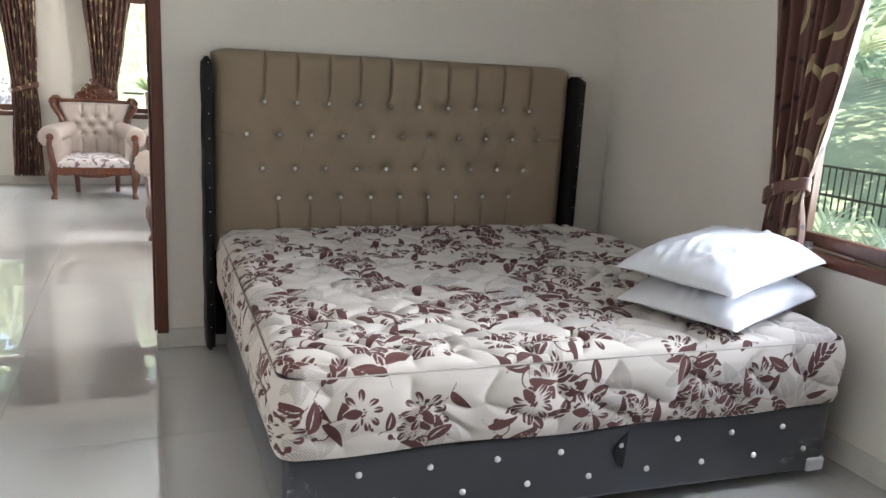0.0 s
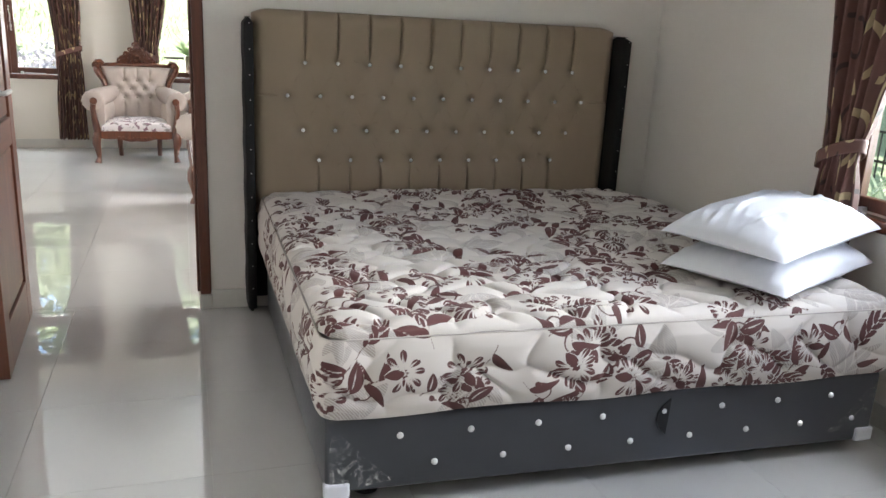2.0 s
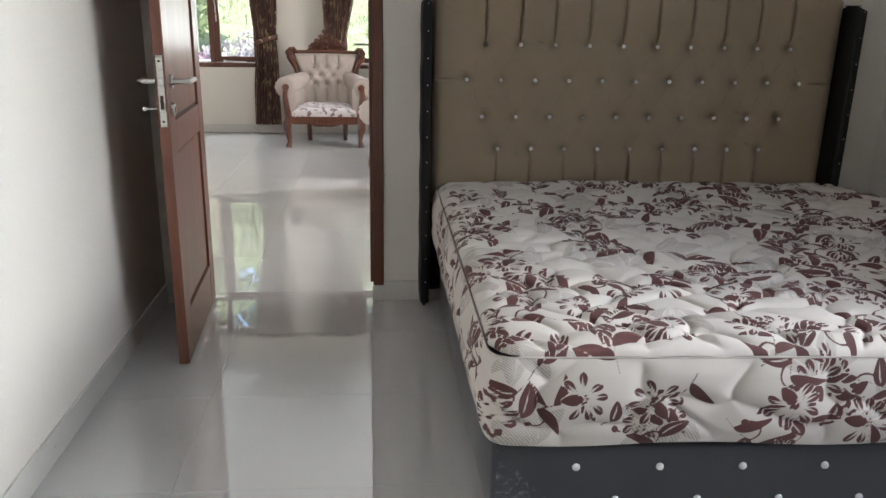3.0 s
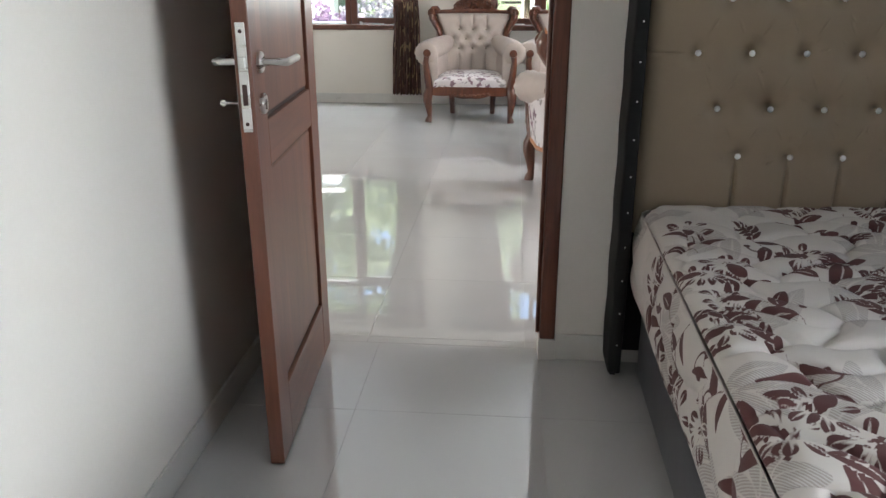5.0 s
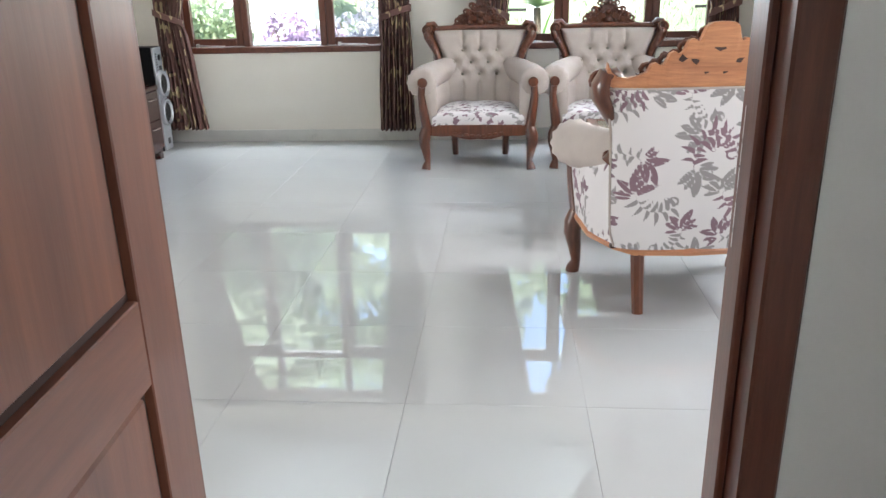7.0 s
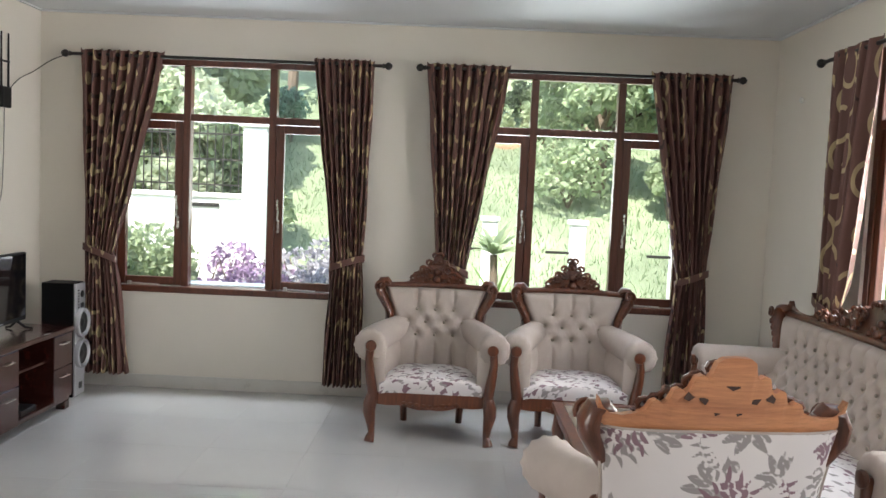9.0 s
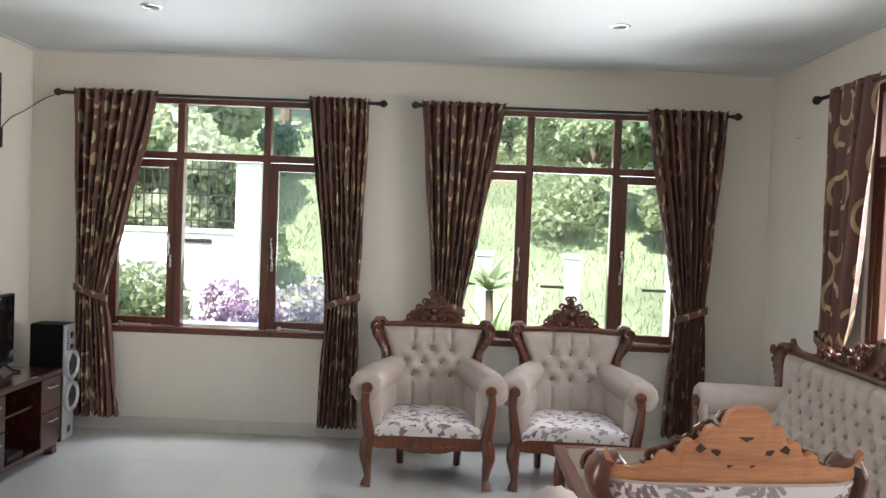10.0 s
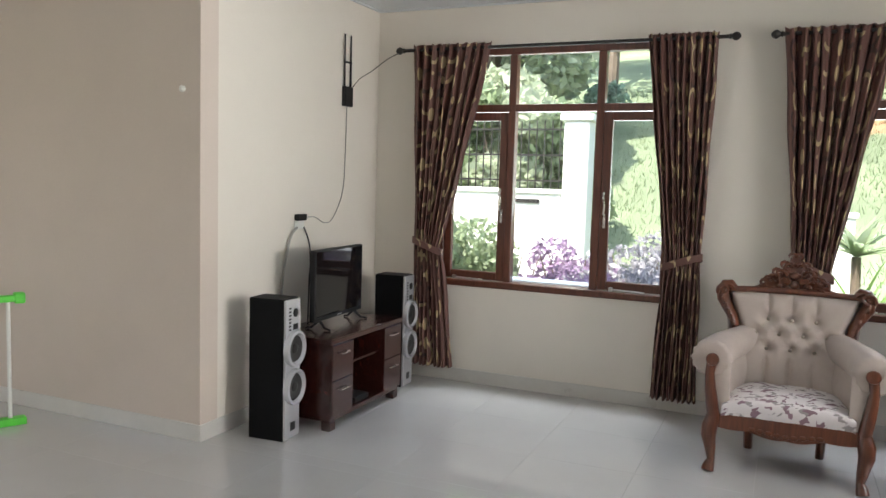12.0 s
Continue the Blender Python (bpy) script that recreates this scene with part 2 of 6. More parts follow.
def grid_mesh(name, P, mat, parent=None, label="", attrs=None, closed_u=False, solid=0.0, smooth=True):
    """A sheet from an array P[v, u, 3]; attrs: arrays [v, u] kept as point attributes."""
    nv, nu = P.shape[:2]
    idx = np.arange(nv * nu).reshape(nv, nu)
    if closed_u:
        idx = np.concatenate([idx, idx[:, :1]], axis=1)
    q = np.stack([idx[:-1, :-1], idx[:-1, 1:], idx[1:, 1:], idx[1:, :-1]], -1).reshape(-1, 4)
    me = bpy.data.meshes.new(name)
    me.from_pydata(P.reshape(-1, 3).tolist(), [], q.tolist())
    for key, value in (attrs or {}).items():
        me.attributes.new(key, "FLOAT", "POINT").data.foreach_set("value", np.asarray(value, dtype=np.float32).reshape(-1))
    me.materials.append(mat)
    if smooth:
        me.polygons.foreach_set("use_smooth", [True] * len(me.polygons))
    me.update()
    ob = new(name, me)
    if parent is not None:
        ob.parent = parent
    if label:
        tagged(ob, label)
    if solid:
        mod = ob.modifiers.new("thickness", "SOLIDIFY")
        mod.thickness, mod.offset = solid, 0.0
    return ob


def wall(name, axis, face, back, u0, u1, z0, z1, holes, mat, label):
    """A wall across axis ('x' or 'y') from face to back, along u0..u1, with openings (u0, u1, z0, z1) right through it."""
    us = sorted({u0, u1, *[h[0] for h in holes], *[h[1] for h in holes]})
    zs = sorted({z0, z1, *[h[2] for h in holes], *[h[3] for h in holes]})
    full = lambda i, j: 0 <= i < len(us) - 1 and 0 <= j < len(zs) - 1 and not any(
        h[0] <= (us[i] + us[i + 1]) / 2 <= h[1] and h[2] <= (zs[j] + zs[j + 1]) / 2 <= h[3] for h in holes)
    bm = bmesh.new()
    made = {}

    def v(d, i, j):
        key = (d, i, j)
        if key not in made:
            p = (d, us[i], zs[j]) if axis == "x" else (us[i], d, zs[j])
            made[key] = bm.verts.new(p)
        return made[key]
    for i in range(len(us) - 1):
        for j in range(len(zs) - 1):
            if not full(i, j):
                continue
            for d in (face, back):
                bm.faces.new((v(d, i, j), v(d, i + 1, j), v(d, i + 1, j + 1), v(d, i, j + 1)))
            for di, dj, a, b in ((-1, 0, (i, j), (i, j + 1)), (1, 0, (i + 1, j), (i + 1, j + 1)), (0, -1, (i, j), (i + 1, j)), (0, 1, (i, j + 1), (i + 1, j + 1))):
                if not full(i + di, j + dj):
                    bm.faces.new((v(face, *a), v(face, *b), v(back, *b), v(back, *a)))
    bmesh.ops.recalc_face_normals(bm, faces=bm.faces)
    ob = link_mesh(name, bm, mat)
    return tagged(ob, label, "wall", kind="structure")


# ---- structure ----
CEIL = 2.87
W1, W2 = (-2.93, -1.10), (-0.27, 1.55)          # windows of the far wall
W3, W4 = (6.50, 8.40), (0.80, 2.74)             # windows of the living room's side wall and of the bedroom
W5 = (4.55, 5.80)                               # unseen window added to the side wall beside the doorway, for fill light
SILL, HEAD = 0.75, 2.55
DOOR = (-0.727, 0.20, 2.12)

tagged(link_mesh("floor", box(-6.6, 2.82, -1.7, 9.95, -0.15, -0.004), M_GROUT), "grey grout bed under glossy cream floor tiles", "floor", kind="structure")
bm = box(-6.75, 2.12 + 0.15, 4.15, 9.95, CEIL, CEIL + 0.2)
tagged(link_mesh("ceiling", bm, M_CEIL), "flat white plaster ceiling of the living room", "ceiling", kind="structure")
bm = box(-1.02, 2.83, -1.75, 4.15, CEIL, CEIL + 0.2)
tagged(link_mesh("ceiling_bedroom", bm, M_CEIL), "flat white plaster ceiling of the bedroom", "ceiling", kind="structure")

wall("wall_north", "y", 9.80, 9.95, -3.62, 2.12, 0, CEIL, [(W1[0], W1[1], SILL, HEAD), (W2[0], W2[1], SILL, HEAD)], M_WALL, "cream painted living room wall with two wide windows")
wall("wall_east", "x", 2.12, 2.27, 4.29, 9.95, 0, CEIL, [(W3[0], W3[1], SILL, HEAD), (W5[0], W5[1], SILL, HEAD)], M_WALL, "cream painted living room side wall with a window")
wall("wall_west", "x", -3.47, -3.62, 7.90, 9.80, 0, CEIL, [], M_WALL, "cream painted wall behind the television")
wall("wall_hall", "y", 7.75, 7.90, -6.60, -3.47, 0, CEIL, [], M_WALL_HALL_SHADE, "cream painted recessed wall with faint scuffs, shade put into its paint")
wall("wall_hall_end", "x", -6.60, -6.75, 4.15, 7.90, 0, CEIL, [(4.35, 5.55, 0.1, 2.4)], M_WALL, "cream painted end wall with a wide opening")
wall("wall_partition", "y", 4.15, 4.29, -6.60, 2.82, 0, CEIL, [(DOOR[0], DOOR[1], -0.01, DOOR[2])], M_WALL_BED, "cream painted wall with a doorway between bedroom and living room")
wall("wall_bedroom_west", "x", -0.86, -1.01, -1.60, 4.15, 0, CEIL, [], M_WALL_BED, "cream painted bedroom wall beside the open door")
wall("wall_bedroom_east", "x", 2.67, 2.82, -1.60, 4.15, 0, CEIL, [(W4[0], W4[1], SILL, HEAD)], M_WALL_BED, "cream painted bedroom wall with a window beside the bed")
wall("wall_bedroom_south", "y", -1.60, -1.75, -1.01, 2.82, 0, CEIL, [], M_WALL_BED, "cream painted bedroom end wall")


def skirting(name, x0, x1, y0, y1):
    tagged(link_mesh(name, box(x0, x1, y0, y1, 0.0, 0.10, 0.002), M_SKIRT), "low pale grey tile skirting along the wall", "skirting", kind="structure")


skirting("baseboard_north", -3.46, 2.11, 9.79, 9.80)
skirting("baseboard_east", 2.11, 2.12, 4.29, 9.80)
skirting("baseboard_west", -3.47, -3.46, 7.74, 9.80)
skirting("baseboard_hall", -6.60, -3.47, 7.74, 7.75)
skirting("baseboard_bedroom_west", -0.86, -0.85, -1.60, 4.14)
skirting("baseboard_bedroom_east", 2.66, 2.67, -1.60, 4.14)
skirting("baseboard_bedroom_door_side", 0.204, 2.66, 4.14, 4.15)
skirting("baseboard_bedroom_corner", -0.85, -0.736, 4.14, 4.15)
skirting("baseboard_living_door_side", 0.22, 2.11, 4.29, 4.30)
skirting("baseboard_living_south", -6.60, -0.736, 4.29, 4.30)


def add_cornice():
    bm = bmesh.new()
    for b in ((-3.47, 2.12, 9.775, 9.80), (2.095, 2.12, 4.29, 9.775), (-3.47, -3.445, 7.75, 9.775)):
        add_box(bm, *b, CEIL - 0.012, CEIL - 0.002)
    tagged(link_mesh("trim_ceiling", bm, M_CEIL), "thin shadow-line trim where wall meets ceiling", "trim", kind="structure")


add_cornice()


def window(name, m, width, label):
    """A timber window with a top row of three lights, side casements and a fixed middle; local x along the wall, y outwards."""
    h = HEAD - SILL
    ob = thing(name, label, "window", m, kind="structure")
    w, half = width, 0.33
    c = w / 2
    fr = bmesh.new()
    d0, d1 = 0.02, 0.09
    add_box(fr, 0, 0.055, d0, d1, 0.05, h, 0.004)
    add_box(fr, w - 0.055, w, d0, d1, 0.05, h, 0.004)
    add_box(fr, 0.056, w - 0.056, d0, d1, h - 0.05, h, 0.004)
    add_box(fr, 0.056, w - 0.056, d0 + 0.002, d1, 1.33, 1.385, 0.004)
    for x in (c - half, c + half):
        add_box(fr, x - 0.028, x + 0.028, d0 - 0.003, d1 + 0.003, 0.052, h - 0.052, 0.004)
    part("frame", fr, M_FRAME, ob, "dark red-brown varnished timber frame")
    part("sill", box(0.0, w, -0.012, 0.13, 0.0, 0.05, 0.006), M_FRAME, ob)
    panes = [(0.056, c - half - 0.029), (c - half + 0.029, c + half - 0.029), (c + half + 0.029, w - 0.056)]
    for x0, x1 in panes:
        p = part("pane", box(x0, x1, 0.052, 0.056, 1.386, h - 0.052), M_GLASS, ob)
        p.visible_shadow = False
    x0, x1 = panes[1]
    p = part("pane", box(x0, x1, 0.052, 0.056, 0.052, 1.329), M_GLASS, ob)
    p.visible_shadow = False
    for k, (x0, x1) in enumerate((panes[0], panes[2])):
        sash = bmesh.new()
        s, z0, z1 = 0.062, 0.056, 1.326
        add_box(sash, x0, x0 + s, 0.028, 0.072, z0, z1, 0.004)
        add_box(sash, x1 - s, x1, 0.028, 0.072, z0, z1, 0.004)
        add_box(sash, x0 + s, x1 - s, 0.03, 0.07, z0, z0 + s, 0.004)
        add_box(sash, x0 + s, x1 - s, 0.03, 0.07, z1 - s, z1, 0.004)
        so = part("casement", sash, M_FRAME, ob, "closed side casement of dark red-brown timber")
        p = part("pane", box(x0 + s, x1 - s, 0.048, 0.052, z0 + s, z1 - s), M_GLASS, so)
        p.visible_shadow = False
        hx = (x1 - s / 2) if k == 0 else (x0 + s / 2)
        hb = bmesh.new()
        add_box(hb, hx - 0.009, hx + 0.009, 0.018, 0.028, 0.50, 0.60, 0.003)
        add_tube(hb, [(hx, 0.02, 0.59), (hx, -0.012, 0.60), (hx + 0.006, -0.018, 0.66), (hx - 0.004, -0.016, 0.72), (hx, -0.012, 0.76)], 0.007, 6)
        part("handle", hb, M_STEEL, so, "slim curved steel casement handle", smooth=True)
        st = bmesh.new()
        add_tube(st, [(x0 + 0.10, 0.012, 0.066), (x0 + 0.34, 0.004, 0.060)], 0.005, 6)
        add_box(st, x0 + 0.09, x0 + 0.115, 0.0, 0.027, 0.051, 0.08, 0.002)
        part("stay", st, M_STEEL, so, "thin steel window stay")
    return ob


window("window_1", pose(W1[0], 9.80, SILL), W1[1] - W1[0], "wide varnished timber window between drawn-back brown curtains")
window("window_2", pose(W2[0], 9.80, SILL), W2[1] - W2[0], "wide varnished timber window behind two armchairs")
window("window_3", pose(2.12, W3[1], SILL, 0, 0, -90), W3[1] - W3[0], "varnished timber window above the long sofa")
window("window_4", pose(2.67, W4[1], SILL, 0, 0, -90), W4[1] - W4[0], "varnished timber bedroom window beside the bed")
# Added out of view, so that daylight reaches the armchair's rear.
window("fill_window_5", pose(2.12, W5[1], SILL, 0, 0, -90), W5[1] - W5[0], "unseen varnished timber window added beside the bedroom doorway for fill light")


for _n, (_a, _b) in (("window_sill_outer_1", W1), ("window_sill_outer_2", W2)):
    tagged(link_mesh(_n, box(_a - 0.05, _b + 0.05, 9.951, 10.13, 0.66, 0.812, 0.008), M_CEIL), "white outer window sill", "sill", kind="structure")


# ---- doorway and door ----
def doorway():
    ob = thing("door_frame", "dark red-brown timber door frame with small plaster foot blocks", "door frame", kind="structure")
    z0 = 0.08
    for x0, x1, name in ((0.150, 0.203, "jamb"), (-0.730, -0.680, "jamb")):
        bm = box(x0, x1, 4.137, 4.303, z0, 2.07, 0.004)
        part(name, bm, M_FRAME, ob)
        part("foot_block", box(x0 - 0.004, x1 + 0.004, 4.132, 4.308, 0.0, z0 - 0.001, 0.003), M_SKIRT, ob, "small chipped plaster block under the jamb")
    part("door_stop", box(0.136, 0.1495, 4.19, 4.24, z0, 2.068, 0.003), M_FRAME, ob)
    part("head", box(-0.730, 0.203, 4.137, 4.303, 2.071, 2.121, 0.004), M_FRAME, ob)
    st = box(0.1475, 0.1495, 4.252, 4.28, 0.98, 1.18, 0.001)
    part("strike_plate", st, M_STEEL, ob, "slim steel strike plate")


doorway()


def door():
    """Local x along the leaf from the hinge, y through its thickness, z up."""
    L, T, H = 0.78, 0.04, 2.055
    a = math.degrees(math.atan2(-0.778, 0.045))
    ob = thing("door_1", "open brown panelled timber door with steel lever handle", "door", pose(-0.655, 4.200, 0.008, 0, 0, a), kind="structure")
    st = 0.115
    spans = [(0.20, 0.845), (0.965, 1.50), (1.62, H - 0.13)]
    for x0, x1 in ((0, st), (L - st, L)):
        part("stile", box(x0, x1, -T / 2, T / 2, 0, H, 0.002), M_DOOR, ob)
    edges = [0.0] + [z for s in spans for z in s] + [H]
    for z0, z1 in zip(edges[0::2], edges[1::2]):
        part("rail", box(st + 0.0005, L - st - 0.0005, -T / 2 + 0.0005, T / 2 - 0.0005, z0, z1, 0.002), M_DOORX, ob)
    for z0, z1 in spans:
        part("panel", box(st + 0.012, L - st - 0.012, -0.012, 0.012, z0 + 0.012, z1 - 0.012, 0.004), M_DOOR, ob)
        # dark sheet behind the panel: the groove's shadow line as colour
        part("panel_groove_shade", box(st + 0.001, L - st - 0.001, -0.007, 0.007, z0 + 0.001, z1 - 0.001), M_GROOVE, ob)
    part("lock_plate", box(L, L + 0.003, -0.0115, 0.0115, 0.955, 1.213, 0.001), M_STEEL, ob, "long steel lock faceplate on the door edge")
    for z in (0.975, 1.193):
        sc = bmesh.new()
        add_lathe(sc, [(0.0048, 0.0), (0.0048, 0.0008), (0.002, 0.0014)], Matrix.Translation((L + 0.003, 0, z)) @ Matrix.Rotation(radians(90), 4, "Y"), 12)
        part("screw", sc, M_GROOVE, ob, "small screw in the faceplate")
    bolt = box(L + 0.003, L + 0.014, -0.009, 0.009, 1.105, 1.135, 0.003)
    part("latch", bolt, M_STEEL, ob)
    part("deadbolt_slot", box(L + 0.0031, L + 0.0036, -0.006, 0.006, 1.02, 1.07), M_GROOVE, ob)
    for s in (-1, 1):
        rose = bmesh.new()
        rot = Matrix.Translation((L - 0.07, s * T / 2, 1.115)) @ Matrix.Rotation(radians(-90 * s), 4, "X")
        add_lathe(rose, [(0.026, 0), (0.026, 0.007), (0.023, 0.01), (0.008, 0.0105)], rot, 24)
        part("rose", rose, M_STEEL, ob, smooth=True)
        lever = bmesh.new()
        y = s * (T / 2 + 0.070)
        add_tube(lever, [(L - 0.07, s * (T / 2 + 0.008), 1.115), (L - 0.07, s * (T / 2 + 0.062), 1.115), (L - 0.0715, s * (T / 2 + 0.068), 1.115),
                         (L - 0.077, y, 1.115), (L - 0.182, y, 1.115)], 0.0095, 14)
        part("lever_handle", lever, M_STEEL, ob, "brushed steel lever handle", smooth=True)
        esc = bmesh.new()
        rot = Matrix.Translation((L - 0.07, s * T / 2, 1.014)) @ Matrix.Rotation(radians(-90 * s), 4, "X")
        add_lathe(esc, [(0.026, 0), (0.026, 0.007), (0.023, 0.01), (0.012, 0.0102)], rot, 24)
        part("key_rose", esc, M_STEEL, ob, smooth=True)
        part("keyhole", box(L - 0.0745, L - 0.0655, min(s * (T / 2 + 0.0103), s * (T / 2 + 0.0115)), max(s * (T / 2 + 0.0103), s * (T / 2 + 0.0115)), 1.0, 1.024), M_GROOVE, ob)
    key = bmesh.new()
    add_tube(key, [(L - 0.07, -T / 2 - 0.011, 1.014), (L - 0.07, -T / 2 - 0.05, 1.014)], 0.003, 6)
    add_lathe(key, [(0.008, -0.001), (0.008, 0.001)], Matrix.Translation((L - 0.07, -T / 2 - 0.058, 1.014)) @ Matrix.Rotation(radians(90), 4, "Y"), 12)
    part("key", key, M_STEEL, ob, "small key left in the lock")


door()


# ---- printed fabrics ----
class Print:
    """A printed cloth: fields over a flat sheet, positive inside the print, in metres."""

    def __init__(self, width, height, step=0.004, names=("dark", "pale")):
        self.step, self.nu, self.nv = step, int(width / step) + 1, int(height / step) + 1
        self.f = {n: np.full((self.nv, self.nu), -0.02, dtype=np.float32) for n in names}

    def _window(self, x, y, r):
        i0, i1 = max(0, int((x - r) / self.step)), min(self.nu, int((x + r) / self.step) + 2)
        j0, j1 = max(0, int((y - r) / self.step)), min(self.nv, int((y + r) / self.step) + 2)
        if i1 <= i0 or j1 <= j0:
            return None
        u = np.arange(i0, i1, dtype=np.float32) * self.step - x
        v = np.arange(j0, j1, dtype=np.float32)[:, None] * self.step - y
        return (slice(j0, j1), slice(i0, i1)), u, v

    def leaf(self, x, y, angle, length, width, bend=0.0, slit=0.0, field="dark", tip=0.8):
        w = self._window(x, y, length * 1.1)
        if w is None:
            return
        sl, u, v = w
        ca, sa = math.cos(angle), math.sin(angle)
        s = (u * ca + v * sa) / length
        t = -u * sa + v * ca - bend * length * s * s
        inside = (s > 0) & (s < 1)
        sc = np.clip(s, 0.001, 0.999)
        wid = width * np.sin(math.pi * sc ** tip) ** 0.75
        val = wid - np.abs(t)
        if slit:
            val = np.minimum(val, np.abs(t - 0.18 * wid) - slit * np.clip(np.sin(math.pi * sc ** 0.7), 0, 1) + np.where(sc < 0.12, 1, 0))
        halo = inside & (wid - np.abs(t) > -0.0048)
        self.f[field][sl] = np.where(halo, np.minimum(self.f[field][sl], -0.003), self.f[field][sl])
        val = np.where(inside, val, -0.02)
        self.f[field][sl] = np.maximum(self.f[field][sl], val)

    def ring(self, x, y, rx, ry, thick, field="dark", start=0.0, sweep=7.0):
        w = self._window(x, y, max(rx, ry) + thick * 2)
        if w is None:
            return
        sl, u, v = w
        r = np.sqrt((u / rx) ** 2 + (v / ry) ** 2) * min(rx, ry)
        val = thick - np.abs(r - min(rx, ry))
        a = np.mod(np.arctan2(v / ry, u / rx) - start, 2 * math.pi)
        val = np.where(a < sweep, val, -0.02)
        self.f[field][sl] = np.maximum(self.f[field][sl], val)

    def disc(self, x, y, rx, ry, field="dark"):
        w = self._window(x, y, max(rx, ry) * 1.3)
        if w is None:
            return
        sl, u, v = w
        val = (1 - np.sqrt((u / rx) ** 2 + (v / ry) ** 2)) * min(rx, ry)
        self.f[field][sl] = np.maximum(self.f[field][sl], val)

    def stem(self, x, y, angle, length, curl, thick, field="dark", n=14):
        pts = []
        for i in range(n):
            pts.append((x, y, angle))
            x, y, angle = x + math.cos(angle) * length / n, y + math.sin(angle) * length / n, angle + curl / n
        for px, py, _ in pts:
            self.disc(px, py, thick * 1.5, thick * 1.5, field)
            self.disc(px + math.cos(_) * length / n / 2, py + math.sin(_) * length / n / 2, thick * 1.4, thick * 1.4, field)
        return pts

    def bloom(self, x, y, angle, r, rng):
        """A bell-shaped calyx with slit petals fanned out of it."""
        self.leaf(x, y, angle + math.pi, r * 0.85, r * 0.25, rng.uniform(-0.25, 0.25), 0.0, "dark", 0.75)
        n = rng.choice((6, 7, 8))
        for k in range(n):
            a = angle + (k / (n - 1) - 0.5) * 4.2 + rng.uniform(-0.1, 0.1)
            self.leaf(x + 0.20 * r * math.cos(a), y + 0.20 * r * math.sin(a), a, r * rng.uniform(0.72, 0.95), r * 0.155, rng.uniform(-0.2, 0.2), 0.030 * r + 0.0007, "dark", 2.0)
        for k in (-0.5, 0.0, 0.5):
            self.disc(x + 0.16 * r * math.cos(angle + k * 2), y + 0.16 * r * math.sin(angle + k * 2), 0.0035, 0.0035)

    def fern(self, x, y, angle, size, rng, n=5):
        """Leaflets on both sides of a bent rib."""
        pts = self.stem(x, y, angle, size, rng.uniform(-1.3, 1.3), 0.0018, "dark", n * 2)
        for i in range(1, n * 2):
            px, py, a = pts[i]
            side = 1 if i % 2 else -1
            ln = size * 0.46 * math.sin(math.pi * (0.18 + 0.74 * i / (n * 2)))
            self.leaf(px, py, a + side * 0.62, ln, ln * 0.15, -side * 0.35, 0.0, "dark", 0.8)
        px, py, a = pts[-1]
        self.leaf(px, py, a, size * 0.22, size * 0.04, 0.1, 0.0, "dark")

    def motif(self, x, y, angle, size, rng):
        """A flowering twig: bloom, two or three broad leaves, a fern leaf and a curling tendril."""
        pts = self.stem(x, y, angle, size, rng.choice((-1, 1)) * rng.uniform(0.5, 1.6), 0.0020, "dark")
        for i, side in ((2, 1), (5, -1), (8, 1), (11, -1)):
            px, py, a = pts[i]
            ln = size * rng.uniform(0.34, 0.50)
            aa = a + side * rng.uniform(0.5, 1.0)
            if rng.random() < 0.45:
                self.leaf(px, py, aa, ln, ln * 0.26, side * 0.35, 0.0026, "dark", 0.85)
            else:
                self.leaf(px, py, aa, ln, ln * 0.18, side * 0.45, 0.0, "dark", 0.8)
        if rng.random() < 0.5:
            self.fern(x, y, angle + math.pi + rng.uniform(-0.6, 0.6), size * rng.uniform(0.6, 0.85), rng)
        px, py, a = pts[6]
        curl = self.stem(px, py, a + rng.choice((-1, 1)) * 1.1, size * 0.5, rng.choice((-1, 1)) * 3.4, 0.0022, "dark")
        self.disc(curl[-1][0], curl[-1][1], 0.009, 0.009)
        px, py, a = pts[-1]
        self.bloom(px, py, a, rng.uniform(0.060, 0.080), rng)

    def acanthus(self, x, y, angle, size, rng):
        """A fan of lobed leaves on a curling stem, in one of two inks."""
        field, other = rng.choice((("dark", "pale"), ("dark", "pale"), ("pale", "dark")))
        side = rng.choice((-1, 1))
        for k in (-1.3, -0.85, -0.4, 0.05, 0.5, 0.95):
            ln = size * rng.uniform(0.75, 1.0) * (1.15 - 0.3 * abs(k))
            self.leaf(x, y, angle + k, ln, ln * 0.17, rng.uniform(0.15, 0.45) * (1 if k > 0 else -1), 0.0016, field, 1.0)
        pts = self.stem(x, y, angle + math.pi, size * 1.9, side * rng.uniform(1.8, 3.0), 0.0022, other)
        for i in range(1, 13):
            px, py, a = pts[i]
            ln = size * rng.uniform(0.3, 0.5)
            self.leaf(px, py, a + (0.75 if i % 2 else -0.75), ln, ln * 0.2, 0.8 * (1 if i % 2 else -1), 0.0, other)
        px, py, a = pts[-1]
        r = size * 0.17
        self.ring(px + r * math.cos(a + side * 1.57), py + r * math.sin(a + side * 1.57), r, r, 0.0042, other, a - side * 1.57 - (0 if side > 0 else 4.0), 4.0)

    def at(self, name, u, v):
        """The field at places (u, v), between the steps by straight lines."""
        f = self.f[name]
        i, j = np.clip(u / self.step, 0, self.nu - 1.001), np.clip(v / self.step, 0, self.nv - 1.001)
        i0, j0 = i.astype(int), j.astype(int)
        a, b = i - i0, j - j0
